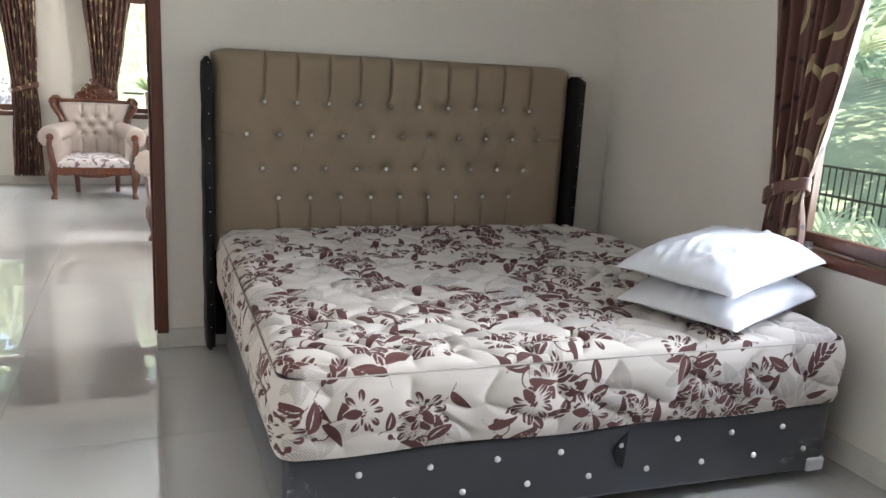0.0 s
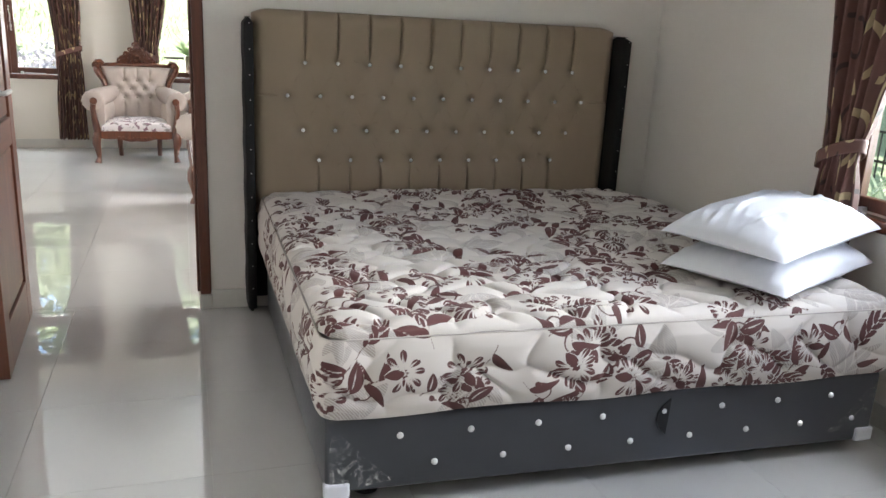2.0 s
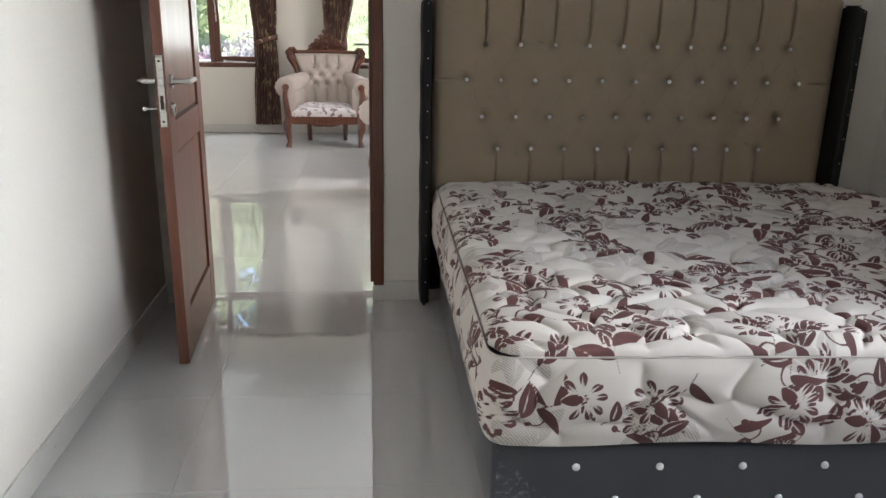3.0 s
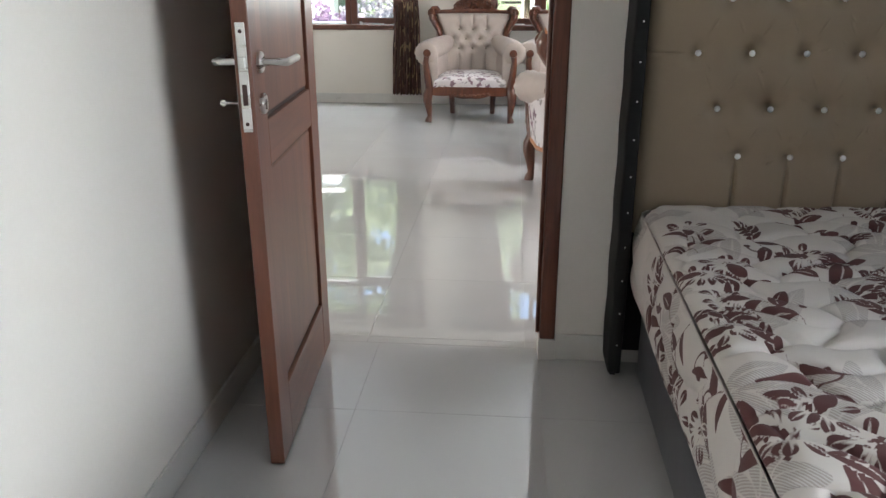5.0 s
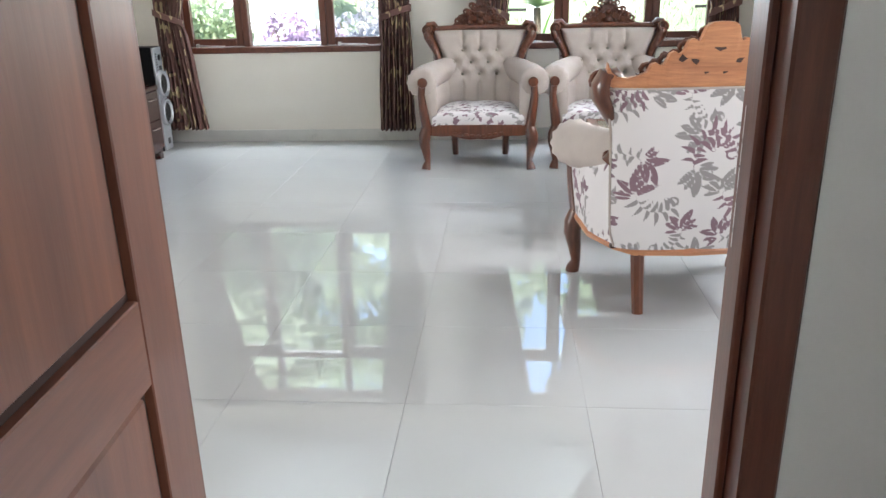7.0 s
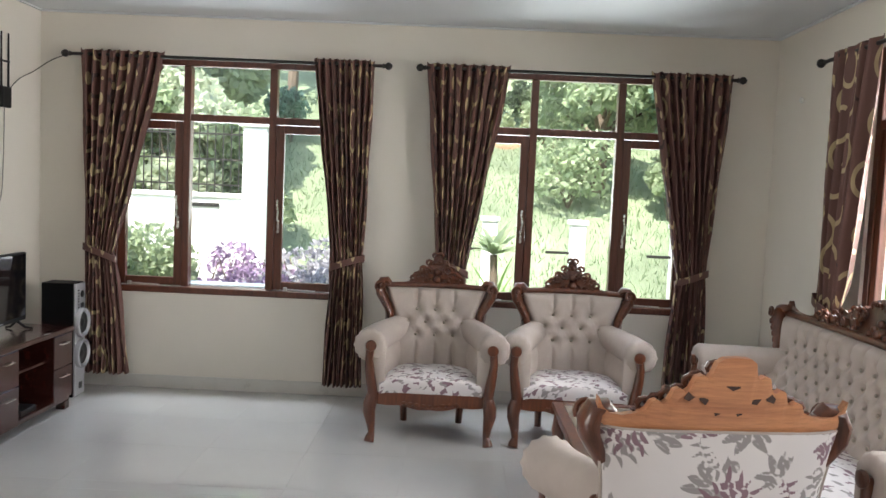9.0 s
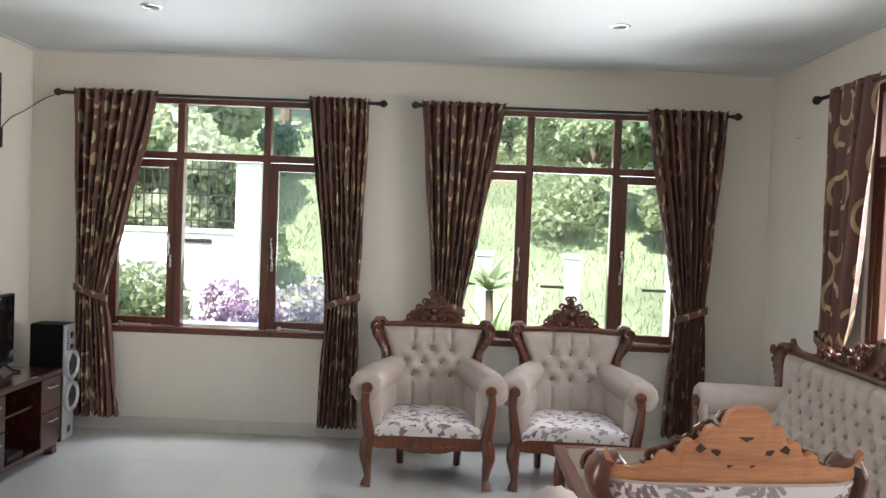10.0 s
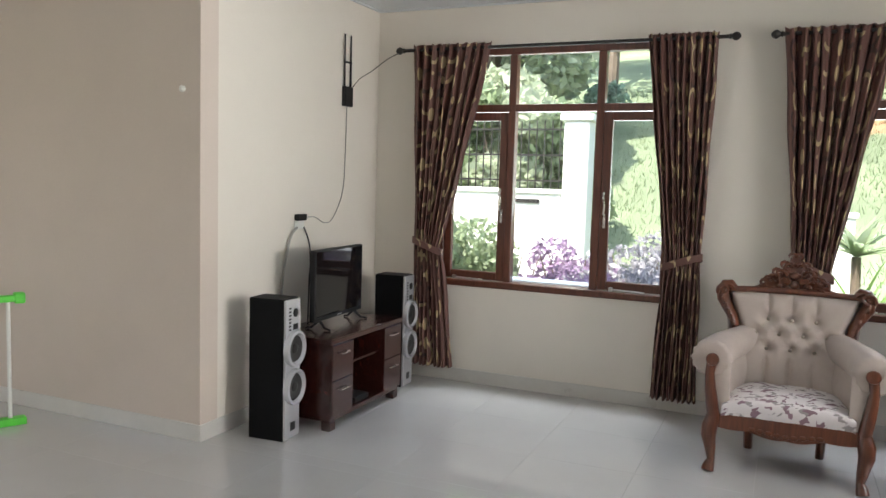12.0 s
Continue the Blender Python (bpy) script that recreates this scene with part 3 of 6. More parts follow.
        return f[j0, i0] * (1 - a) * (1 - b) + f[j0, i0 + 1] * a * (1 - b) + f[j0 + 1, i0] * (1 - a) * b + f[j0 + 1, i0 + 1] * a * b


def scatter(width, height, gap, rng, tries=4000):
    pts = []
    for _ in range(tries):
        p = (rng.uniform(0, width), rng.uniform(0, height))
        if all((p[0] - q[0]) ** 2 + (p[1] - q[1]) ** 2 > gap * gap for q in pts):
            pts.append(p)
    return pts


def quilt(u, v, rng, cell_u, cell_v, soft):
    """Pillowed stitching: height 0..1, low along the seams of warped cells."""
    uw = u + 0.05 * np.sin(v * 13.0 + 1.0) + 0.02 * np.sin(v * 31.0)
    vw = v + 0.035 * np.sin(u * 11.0) + 0.015 * np.sin(u * 27.0 + 2.0)
    pu, pv = [], []
    nu, nv = int((u.max() - u.min()) / cell_u) + 3, int((v.max() - v.min()) / cell_v) + 3
    for i in range(-1, nu):
        for j in range(-1, nv):
            pu.append(u.min() + (i + (j % 2) * 0.5 + rng.uniform(-0.28, 0.28)) * cell_u)
            pv.append(v.min() + (j + rng.uniform(-0.28, 0.28)) * cell_v)
    f1, f2 = np.full(u.shape, 9.0), np.full(u.shape, 9.0)
    k = cell_u / cell_v
    for a, b in zip(pu, pv):
        d = np.sqrt((uw - a) ** 2 + ((vw - b) * k) ** 2)
        f2 = np.minimum(f2, np.maximum(f1, d))
        f1 = np.minimum(f1, d)
    return 1 - np.exp(-(f2 - f1) / soft)


def printed(name, base, dark, pale, rough=0.85, weave=900.0, sheen=0.2, hatch=True):
    m = bpy.data.materials.new(name)
    t, b = nodes_of(m)

    def mask(attr, soft):
        a = t.nodes.new("ShaderNodeAttribute")
        a.attribute_name = attr
        r = node(t, "MapRange")
        r.inputs["From Min"].default_value, r.inputs["From Max"].default_value = -soft, soft
        t.links.new(a.outputs["Fac"], r.inputs["Value"])
        return r.outputs["Result"]
    v = coords(t)
    big = node(t, "TexNoise", Scale=4.0, Detail=4.0)
    fine = node(t, "TexNoise", Scale=weave, Detail=2.0)
    for n in (big, fine):
        t.links.new(v, n.inputs["Vector"])
    c = ramp(t, big.outputs["Fac"], [(0.3, tuple(k * 0.93 for k in base)), (0.7, base)])
    pm = mask("pale", 0.0012)
    if hatch:
        w = node(t, "TexWave", Scale=70.0, Distortion=1.5)
        w.bands_direction = "DIAGONAL"
        t.links.new(v, w.inputs["Vector"])
        h = ramp(t, w.outputs["Fac"], [(0.3, (0.25,) * 3), (0.6, (1.0,) * 3)])
        pm = mixed(t, 1.0, pm, h, "MULTIPLY")
    c = mixed(t, pm, c, pale)
    dk = ramp(t, big.outputs["Fac"], [(0.35, tuple(k * 0.85 for k in dark)), (0.65, tuple(k * 1.15 for k in dark))])
    c = mixed(t, mask("dark", 0.0009), c, dk)
    t.links.new(c, b.inputs["Base Color"])
    b.inputs["Roughness"].default_value = rough
    b.inputs["Sheen Weight"].default_value = sheen
    bumped(t, b, fine.outputs["Fac"], 0.25, 0.0012)
    return m


M_TICK = printed("mattress_ticking", (0.575, 0.525, 0.485), (0.090, 0.030, 0.028), (0.36, 0.32, 0.295), sheen=0.04)
M_TICK_EDGE = plain("mattress_piping", (0.46, 0.415, 0.38), rough=0.8, vary=0.1, grain=300)
M_BEIGE = plain("headboard_leatherette", (0.275, 0.205, 0.140), rough=0.42, vary=0.06, grain=420, bump=0.16, blotch=2.0, depth=0.001)
M_BLACK = plain("black_leatherette", (0.009, 0.0085, 0.009), rough=0.62, vary=0.2, grain=350, bump=0.3, blotch=5, depth=0.001)
M_BASE = plain("dark_grey_leatherette", (0.040, 0.042, 0.050), rough=0.33, vary=0.12, grain=380, bump=0.2, blotch=4, depth=0.001)
M_CRYSTAL = plain("crystal_stud", (0.80, 0.80, 0.80), rough=0.18, metal=0.25, vary=0.05, bump=0)
M_LINEN = plain("white_pillow_cotton", (0.64, 0.645, 0.685), rough=0.85, vary=0.02, grain=700, bump=0.15, blotch=5, depth=0.001)
M_BLACK.node_tree.nodes["Principled BSDF"].inputs["Specular IOR Level"].default_value = 0.22
M_PLASTIC = plain("black_plastic", (0.012, 0.012, 0.013), rough=0.5, vary=0.15, grain=120, bump=0.05)
M_PLASTIC.node_tree.nodes["Principled BSDF"].inputs["Specular IOR Level"].default_value = 0.3


def wrap_mat():
    m = bpy.data.materials.new("clear_plastic_wrap")
    t, b = nodes_of(m)
    v = coords(t)
    n = node(t, "TexNoise", Scale=26.0, Detail=6.0, Roughness=0.75, Distortion=1.8)
    t.links.new(v, n.inputs["Vector"])
    # White patches, masked by noise, paint the highlights of the crinkled film.
    b.inputs["Base Color"].default_value = (0.75, 0.75, 0.75, 1)
    b.inputs["Roughness"].default_value = 0.16
    a = node(t, "MapRange")
    a.inputs["From Min"].default_value, a.inputs["From Max"].default_value, a.inputs["To Max"].default_value = 0.50, 0.72, 0.6
    t.links.new(n.outputs["Fac"], a.inputs["Value"])
    t.links.new(a.outputs["Result"], b.inputs["Alpha"])
    bumped(t, b, n.outputs["Fac"], 0.9, 0.01)
    return m


M_WRAP = wrap_mat()


# ---- bed ----
BX0, BX1, BY1 = 0.452, 2.487, 4.035


def bed_y(x, y):
    """The foot of the bed stands slightly askew."""
    return y - 0.040 * (x - 0.46) * np.clip((BY1 - y) / 1.73, 0, 1)


def bed_x(x, y):
    """The far corner beside the wing is pressed in."""
    return x - np.clip((y - 3.78) * 0.62, 0, 1) * np.clip((x - 2.0) / 0.487, 0, 1)


def bed_z(y):
    """The mattress lies slightly higher towards the headboard."""
    return 0.042 * np.clip((y - 2.235) / 1.8, 0, 1) - 0.012


def mattress():
    rng = random.Random(11)
    ob = thing("mattress", "quilted cream mattress with brown floral print on the bed base", "mattress", pose(0, 0, 0))
    cloth = Print(2.75, 2.45, 0.0025)
    for p in scatter(2.75, 2.45, 0.24, rng):
        a = rng.uniform(0, 6.28)
        for k in (-1.0, -0.45, 0.1, 0.6):
            cloth.leaf(p[0], p[1], a + k, rng.uniform(0.13, 0.21), rng.uniform(0.024, 0.038), 0.3 * k, 0.003, "pale", 0.9)
    for p in scatter(2.75, 2.45, 0.150, rng):
        if noise.noise(Vector((p[0] * 1.7, p[1] * 1.7, 3.0))) > -0.28:
            cloth.motif(p[0], p[1], rng.uniform(0, 6.28), rng.uniform(0.17, 0.25), rng)
    off = 0.33
    step = 0.0045
    y0, top = 2.235, 0.606
    nx, ny = int((BX1 - BX0) / step), int((BY1 - y0) / step)
    x, y = np.meshgrid(np.linspace(BX0, BX1, nx), np.linspace(y0, BY1, ny))
    q = quilt(x, y, rng, 0.20, 0.105, 0.035)
    edge = np.minimum(np.minimum(x - BX0, BX1 - x), np.minimum(y - y0, BY1 - y))
    rim = np.clip(edge / 0.07, 0, 1)
    z = top + 0.022 * (q - 0.6) * np.clip(edge / 0.05, 0.15, 1) - 0.030 * (1 - np.sqrt(1 - (1 - rim) ** 2))
    z += 0.006 * np.sin(x * 3.1 + 1) * np.sin(y * 2.7)
    corner = np.clip(0.07 - np.hypot(np.minimum(x - BX0, BX1 - x), np.minimum(y - y0, BY1 - y)), 0, 1)
    cx = x + np.sign((BX0 + BX1) / 2 - x) * corner * 0.35
    cy = y + np.sign((y0 + BY1) / 2 - y) * corner * 0.35
    P = np.stack([bed_x(cx, cy), bed_y(cx, cy), z + bed_z(cy)], -1)
    u, v = x - BX0 + off, y - y0 + off
    grid_mesh("top_panel", P, M_TICK, ob, attrs={"dark": cloth.at("dark", u, v), "pale": cloth.at("pale", u, v)})
    # border: runs left side, foot, right side, back
    r = 0.05
    path, pu, pv, nrm = [], [], [], []

    def run(ax, ay, bx, by, n, nx_, ny_):
        for k in range(n):
            f = k / n
            path.append((ax + (bx - ax) * f, ay + (by - ay) * f))
            nrm.append((nx_, ny_))

    def arc(cx_, cy_, a0, a1, n=10):
        for k in range(n):
            a = radians(a0 + (a1 - a0) * k / n)
            path.append((cx_ + r * math.cos(a), cy_ + r * math.sin(a)))
            nrm.append((math.cos(a), math.sin(a)))
    run(BX0, BY1 - r, BX0, y0 + r, 390, -1, 0)
    arc(BX0 + r, y0 + r, 180, 270)
    run(BX0 + r, y0, BX1 - r, y0, 440, 0, -1)
    arc(BX1 - r, y0 + r, 270, 360)
    run(BX1, y0 + r, BX1, BY1 - r, 200, 1, 0)
    arc(BX1 - r, BY1 - r, 0, 90)
    run(BX1 - r, BY1, BX0 + r, BY1, 60, 0, 1)
    arc(BX0 + r, BY1 - r, 90, 180)
    path, nrm = np.array(path), np.array(nrm)
    seg = np.hypot(*np.diff(path, axis=0, append=path[:1]).T)
    along = np.concatenate([[0], np.cumsum(seg)[:-1]])
    nz = 64
    h = np.linspace(0, 1, nz)[:, None]
    zz = 0.318 + h * (top - 0.032 - 0.318) + 0 * along[None]
    A = along[None] + 0 * h
    qb = quilt(A, zz, rng, 0.24, 0.20, 0.05)
    out = 0.018 * np.sin(math.pi * np.clip(h, 0, 1)) ** 0.7 + 0.017 * (qb - 0.6) * np.clip(np.minimum(h, 1 - h) * 6, 0, 1)
    X = path[None, :, 0] + nrm[None, :, 0] * (out + 0.005)
    Y = path[None, :, 1] + nrm[None, :, 1] * (out + 0.005)
    zz = zz + 0.006 * np.sin(A * 9.0) * (1 - h)
    P = np.stack([bed_x(X, Y), bed_y(X, Y), zz + h * bed_z(Y)], -1)
    drop = top - zz
    foot = np.abs(nrm[None, :, 1]) > 0.7
    u = np.where(foot, X - BX0 + off, np.where(nrm[None, :, 0] < 0, off - drop, BX1 - BX0 + off + drop - 0.0))
    v = np.where(foot, off - drop, Y - y0 + off)
    u, v = np.clip(u, 0, 2.74), np.clip(v, 0, 2.44)
    grid_mesh("border_panel", P, M_TICK, ob, attrs={"dark": cloth.at("dark", u, v), "pale": cloth.at("pale", u, v)}, closed_u=True)
    bm = bmesh.new()
    ring = [(float(bed_x(np.array(a), np.array(b))), float(bed_y(np.array(a), np.array(b))), top - 0.030 + float(bed_z(b))) for a, b in path[::4]]
    add_tube(bm, [(a + (0.005 if a > 1.5 else -0.005), b - (0.005 if b < 3 else 0.0), c) for a, b, c in ring + ring[:2]], 0.0024, 6)
    part("piping", bm, M_TICK_EDGE, ob, "thin stitched cord round the top edge", smooth=True)
    bm = bmesh.new()
    vs = [bm.verts.new((float(bed_x(np.array(a), np.array(b))), float(bed_y(np.array(a), np.array(b))), 0.319)) for a, b in path[::6]]
    bm.faces.new(vs[::-1])
    part("underside", bm, M_TICK_EDGE, ob)
    return ob


mattress()


def add_stud(bm, m, r=0.011):
    add_lathe(bm, [(r, 0), (r * 1.0, 0.003), (r * 0.72, 0.0075), (r * 0.3, 0.0095)], m, 9)


def bed_base():
    ob = thing("bed_base", "dark grey leatherette bed base with crystal studs and torn wrap", "bed base", pose(0, 0, 0))
    x0, x1, y0, y1 = BX0 + 0.012, BX1 - 0.012, 2.245, 3.945
    z0, z1 = 0.062, 0.316
    bm = bmesh.new()
    vs = {}
    for i, x in enumerate((x0, x1)):
        for j, y in enumerate((y0, y1)):
            for k, z in enumerate((z0, z1)):
                vs[i, j, k] = bm.verts.new((x, float(bed_y(np.array(x), np.array(y))), z - (0.02 if (i, j, k) == (1, 0, 0) else 0)))
    for q in (((0, 0, 0), (0, 0, 1), (0, 1, 1), (0, 1, 0)), ((1, 0, 0), (1, 1, 0), (1, 1, 1), (1, 0, 1)), ((0, 0, 0), (1, 0, 0), (1, 0, 1), (0, 0, 1)),
              ((0, 1, 0), (0, 1, 1), (1, 1, 1), (1, 1, 0)), ((0, 0, 0), (0, 1, 0), (1, 1, 0), (1, 0, 0)), ((0, 0, 1), (1, 0, 1), (1, 1, 1), (0, 1, 1))):
        bm.faces.new([vs[k] for k in q])
    bmesh.ops.bevel(bm, geom=list(bm.edges), offset=0.018, segments=3, profile=0.5, affect="EDGES")
    part("body", bm, M_BASE, ob, smooth=True)
    stud = None
    fy = lambda x: float(bed_y(np.array(x), np.array(y0))) - 0.001
    places = [(x0 + 0.224 + 0.2246 * k, fy(x0 + 0.224 + 0.2246 * k), 0.242, 0) for k in range(8)] + [(x0 + 0.336 + 0.2246 * k, fy(x0 + 0.336 + 0.2246 * k), 0.142, 0) for k in range(8)]
    for x, y, z, side in places:
        m = Matrix.Translation((x, y, z)) @ (Matrix.Rotation(radians(-90), 4, "Y") if side else Matrix.Rotation(radians(90), 4, "X"))
        if stud is None:
            bm = bmesh.new()
            add_stud(bm, Matrix.Identity(4))
            stud = part("stud", bm, M_CRYSTAL, ob, "faceted crystal stud")
            stud.matrix_basis = m
        else:
            c = stud.copy()
            scene.collection.objects.link(c)
            c.matrix_basis = m
    for x, y in ((x0 + 0.15, 2.36), (x1 - 0.17, 2.30), (x0 + 0.15, 3.80), (x1 - 0.17, 3.80)):
        bm = bmesh.new()
        add_lathe(bm, [(0.042, 0), (0.042, 0.008), (0.028, 0.014), (0.015, 0.02), (0.013, 0.05), (0.024, 0.06), (0.024, 0.1)], Matrix.Translation((x, y, 0)), 18)
        part("foot", bm, M_PLASTIC, ob, "round black plastic foot", smooth=True)
    # torn wrap at the corners
    for cx, s in ((x0, 1), (x1, -1)):
        bm = bmesh.new()
        y = lambda x: float(bed_y(np.array(x), np.array(y0))) - 0.004
        pts = [(cx + s * 0.012, 0.295), (cx + s * 0.05, 0.255), (cx + s * 0.10, 0.20), (cx + s * 0.16, 0.14), (cx + s * 0.21, 0.095), (cx + s * 0.10, 0.083), (cx + s * 0.012, 0.08)]
        vv = [bm.verts.new((a, y(a) - 0.003 * (k % 2), b)) for k, (a, b) in enumerate(pts)]
        bm.faces.new(vv)
        part("plastic_wrap", bm, M_WRAP, ob, "crinkled clear plastic wrap at the corner")
        bm = bmesh.new()
        add_box(bm, min(cx - s * 0.004, cx + s * 0.075), max(cx - s * 0.004, cx + s * 0.075), y(cx) - 0.004, y(cx) + 0.03, 0.045, 0.098, 0.008, 2)
        part("corner_guard", bm, M_LINEN, ob, "white foam corner guard")
    bm = bmesh.new()
    xt = x0 + 0.224 + 0.2246 * 4
    yt = fy(xt) - 0.002
    add_plate(bm, [(xt - 0.006, 0.262), (xt + 0.022, 0.285), (xt + 0.018, 0.2), (xt + 0.014, 0.155), (xt - 0.012, 0.18), (xt - 0.026, 0.21), (xt - 0.024, 0.235)], 0.006, Matrix.Translation((0, yt, 0)))
    part("torn_flap", bm, M_PLASTIC, ob, "torn black patch hanging from the cover")
    return ob


bed_base()


def tuft_depth(X, Z, buttons, lines, dent, dent_r, crease, crease_w):
    d = np.zeros(X.shape)
    for bx, bz in buttons:
        r = np.hypot(X - bx, Z - bz)
        d = np.maximum(d, dent * np.exp(-(r / dent_r)))
    for ax, az, bx, bz, k in lines:
        L2 = (bx - ax) ** 2 + (bz - az) ** 2
        s = np.clip(((X - ax) * (bx - ax) + (Z - az) * (bz - az)) / L2, 0, 1)
        r = np.hypot(X - ax - s * (bx - ax), Z - az - s * (bz - az))
        d = np.maximum(d, k * crease * np.exp(-((r / crease_w) ** 1.0)))
    return d


def headboard():
    ob = thing("headboard", "beige button-tufted leatherette headboard with black studded side wings against the wall", "headboard", pose(0, 0, 0))
    hx0, hx1, z0, z1 = 0.418, 2.338, 0.10, 1.496
    rows = [(1.255, [0.664 + 0.1585 * k for k in range(10)]), (1.098, [0.580 + 0.1580 * k for k in range(11)]), (0.932, [0.655 + 0.1585 * k for k in range(10)]), (0.784, [0.734 + 0.1585 * k for k in range(9)])]
    k0 = (4.077 - 4.045) / 4.0
    buttons = [(x, z) for z, xs in rows for x in xs]
    lines = []
    for (za, xa), (zb, xb) in zip(rows, rows[1:]):
        for a in xa:
            for b in xb:
                if abs(a - b) < 0.1:
                    lines.append((a, za, b, zb, 0.20))
    lines += [(x, 1.255, x + 0.004, z1 + 0.01, 1.4) for x in rows[0][1]] + [(x, 0.784, x, 0.58, 1.2) for x in rows[3][1]]
    rng = random.Random(31)
    for bx, bz in buttons:
        for k in range(7):
            a, ln = k * 0.9 + rng.uniform(-0.25, 0.25), rng.uniform(0.03, 0.075)
            lines.append((bx, bz, bx + ln * math.cos(a), bz + ln * math.sin(a), rng.uniform(0.14, 0.40)))
    lines += [(hx0, 1.098, rows[1][1][0], 1.098, 0.5), (hx1, 1.098, rows[1][1][-1], 1.098, 0.5)]
    nx, nz = 640, 340
    X, Z = np.meshgrid(np.linspace(hx0, hx1, nx), np.linspace(0.52, z1, nz))
    d = tuft_depth(X, Z, buttons, lines, 0.036, 0.024, 0.020, 0.0038)
    edge = np.minimum(np.minimum(X - hx0, hx1 - X), (z1 - Z) * 0.9)
    r = np.clip(edge / 0.055, 0, 1)
    bulge = 0.05 * (1 - np.sqrt(np.clip(1 - (1 - r) ** 2, 0, 1)))
    Y = 4.048 + d + bulge
    sag = 0.022 * np.clip(1 - np.minimum(X - hx0, hx1 - X) / 0.09, 0, 1) ** 2 * np.clip((Z - 1.2) / 0.28, 0, 1)
    P = np.stack([X, Y, Z - sag], -1)
    grid_mesh("padding", P, M_BEIGE, ob, "beige tufted padding")
    part("back_board", box(hx0 - 0.001, hx1 + 0.001, 4.09, 4.139, 0.07, 1.44, 0.01, 2), M_BLACK, ob)
    proto = None
    for x, z in buttons:
        m = Matrix.Translation((x, 4.047, z)) @ Matrix.Rotation(radians(90), 4, "X")
        if proto is None:
            bm = bmesh.new()
            add_stud(bm, Matrix.Identity(4), 0.0098)
            proto = part("button", bm, M_CRYSTAL, ob, "small crystal button")
            proto.matrix_basis = m
        else:
            c = proto.copy()
            scene.collection.objects.link(c)
            c.matrix_basis = m
    for x0, x1 in ((0.372, 0.4175), (2.3385, 2.384)):
        n, mloop = 60, 28
        zs = np.linspace(0.03, 1.452, n)
        P = np.zeros((n, mloop, 3))
        for i, z in enumerate(zs):
            e = min(1.0, math.sqrt(max(0.0, 1 - max(0, 1 - min(z - 0.03, 1.452 - z) / 0.02) ** 2)) * 0.7 + 0.3)
            puff = 0.0015 * math.sin(z * 27)
            for k in range(mloop):
                a = 2 * math.pi * k / mloop
                ca, sa = math.cos(a), math.sin(a)
                sx, sy = abs(ca) ** 0.35 * (1 if ca > 0 else -1), abs(sa) ** 0.25 * (1 if sa > 0 else -1)
                P[i, k] = ((x0 + x1) / 2 + sx * (x1 - x0) / 2 * e + (puff if sx < 0 and x0 < 1 else 0), 4.045 + sy * 0.092 * e, z)
        grid_mesh("side_wing", P, M_BLACK, ob, "black padded leatherette wing", closed_u=True)
        for cap in (0.0305, 1.4515):
            part("wing_end", box(x0 + 0.014, x1 - 0.014, 3.99, 4.10, cap - 0.0015, cap + 0.0015), M_BLACK, ob)
        for k in range(12):
            c = proto.copy()
            c.name = "stud"
            scene.collection.objects.link(c)
            c.matrix_basis = Matrix.Translation((x0 * 0.45 + x1 * 0.55, 3.952, 0.16 + k * 0.115)) @ Matrix.Rotation(radians(90), 4, "X") @ Matrix.Diagonal((0.30, 0.30, 0.4, 1))
    return ob


headboard()


def pillow(m, seed, label):
    rng = random.Random(seed)
    n = 64
    u, v = np.meshgrid(np.linspace(-1, 1, n), np.linspace(-1, 1, n))
    ob = thing("pillow", label, "pillow", m, group="stacked white pillows")
    prof = np.clip((1 - np.abs(u) ** 2.2) * (1 - np.abs(v) ** 2.6), 0, 1) ** 0.50
    pinch = 1 - 0.05 * (np.abs(u) ** 2 * (1 - np.abs(v) ** 2)) - 0.0
    pinch2 = 1 - 0.08 * (np.abs(v) ** 2 * (1 - np.abs(u) ** 2))
    wr = np.zeros_like(u)
    for _ in range(60):
        a = rng.uniform(0, 6.28)
        px, py = rng.choice((-1, 1)) * rng.uniform(0.35, 1), rng.uniform(-1, 1)
        s = (u - px) * math.cos(a) + (v - py) * math.sin(a)
        t = -(u - px) * math.sin(a) + (v - py) * math.cos(a)
        wr += rng.uniform(0.3, 1.0) * np.exp(-(t / 0.045) ** 2 - (s / 0.30) ** 2)
    for _ in range(26):
        end = rng.choice((-1, 1))
        py, a = rng.uniform(-0.9, 0.9), rng.uniform(-0.5, 0.5)
        s, t = (end - u) * end, (v - py) - a * (end - u) * end
        wr += rng.uniform(-0.6, 0.9) * np.exp(-(t / 0.05) ** 2 - (s / rng.uniform(0.25, 0.6)) ** 2) * np.clip(s * 8, 0, 1)
    for k, (hgt, sign) in enumerate(((0.098, 1), (0.052, -1))):
        Z = 0.052 + sign * hgt * prof + (0.012 * wr * prof if sign > 0 else 0.004 * wr * prof)
        Z = Z - 0.020 * (np.abs(u) ** 4 + np.abs(v) ** 4) * 0.5
        P = np.stack([u * 0.385 * pinch2, v * 0.24 * pinch, np.maximum(Z, 0.001)], -1)
        if sign < 0:
            P = P[:, ::-1]
        grid_mesh("cover" if sign > 0 else "underside", P, M_LINEN, ob)
    return ob


pillow(pose(2.215, 2.52, 0.600, 0, 0, 24), 3, "plump white cotton pillow lying on the mattress")
pillow(pose(2.215, 2.53, 0.730, 1, -2, 22), 8, "plump white cotton pillow resting on another pillow")


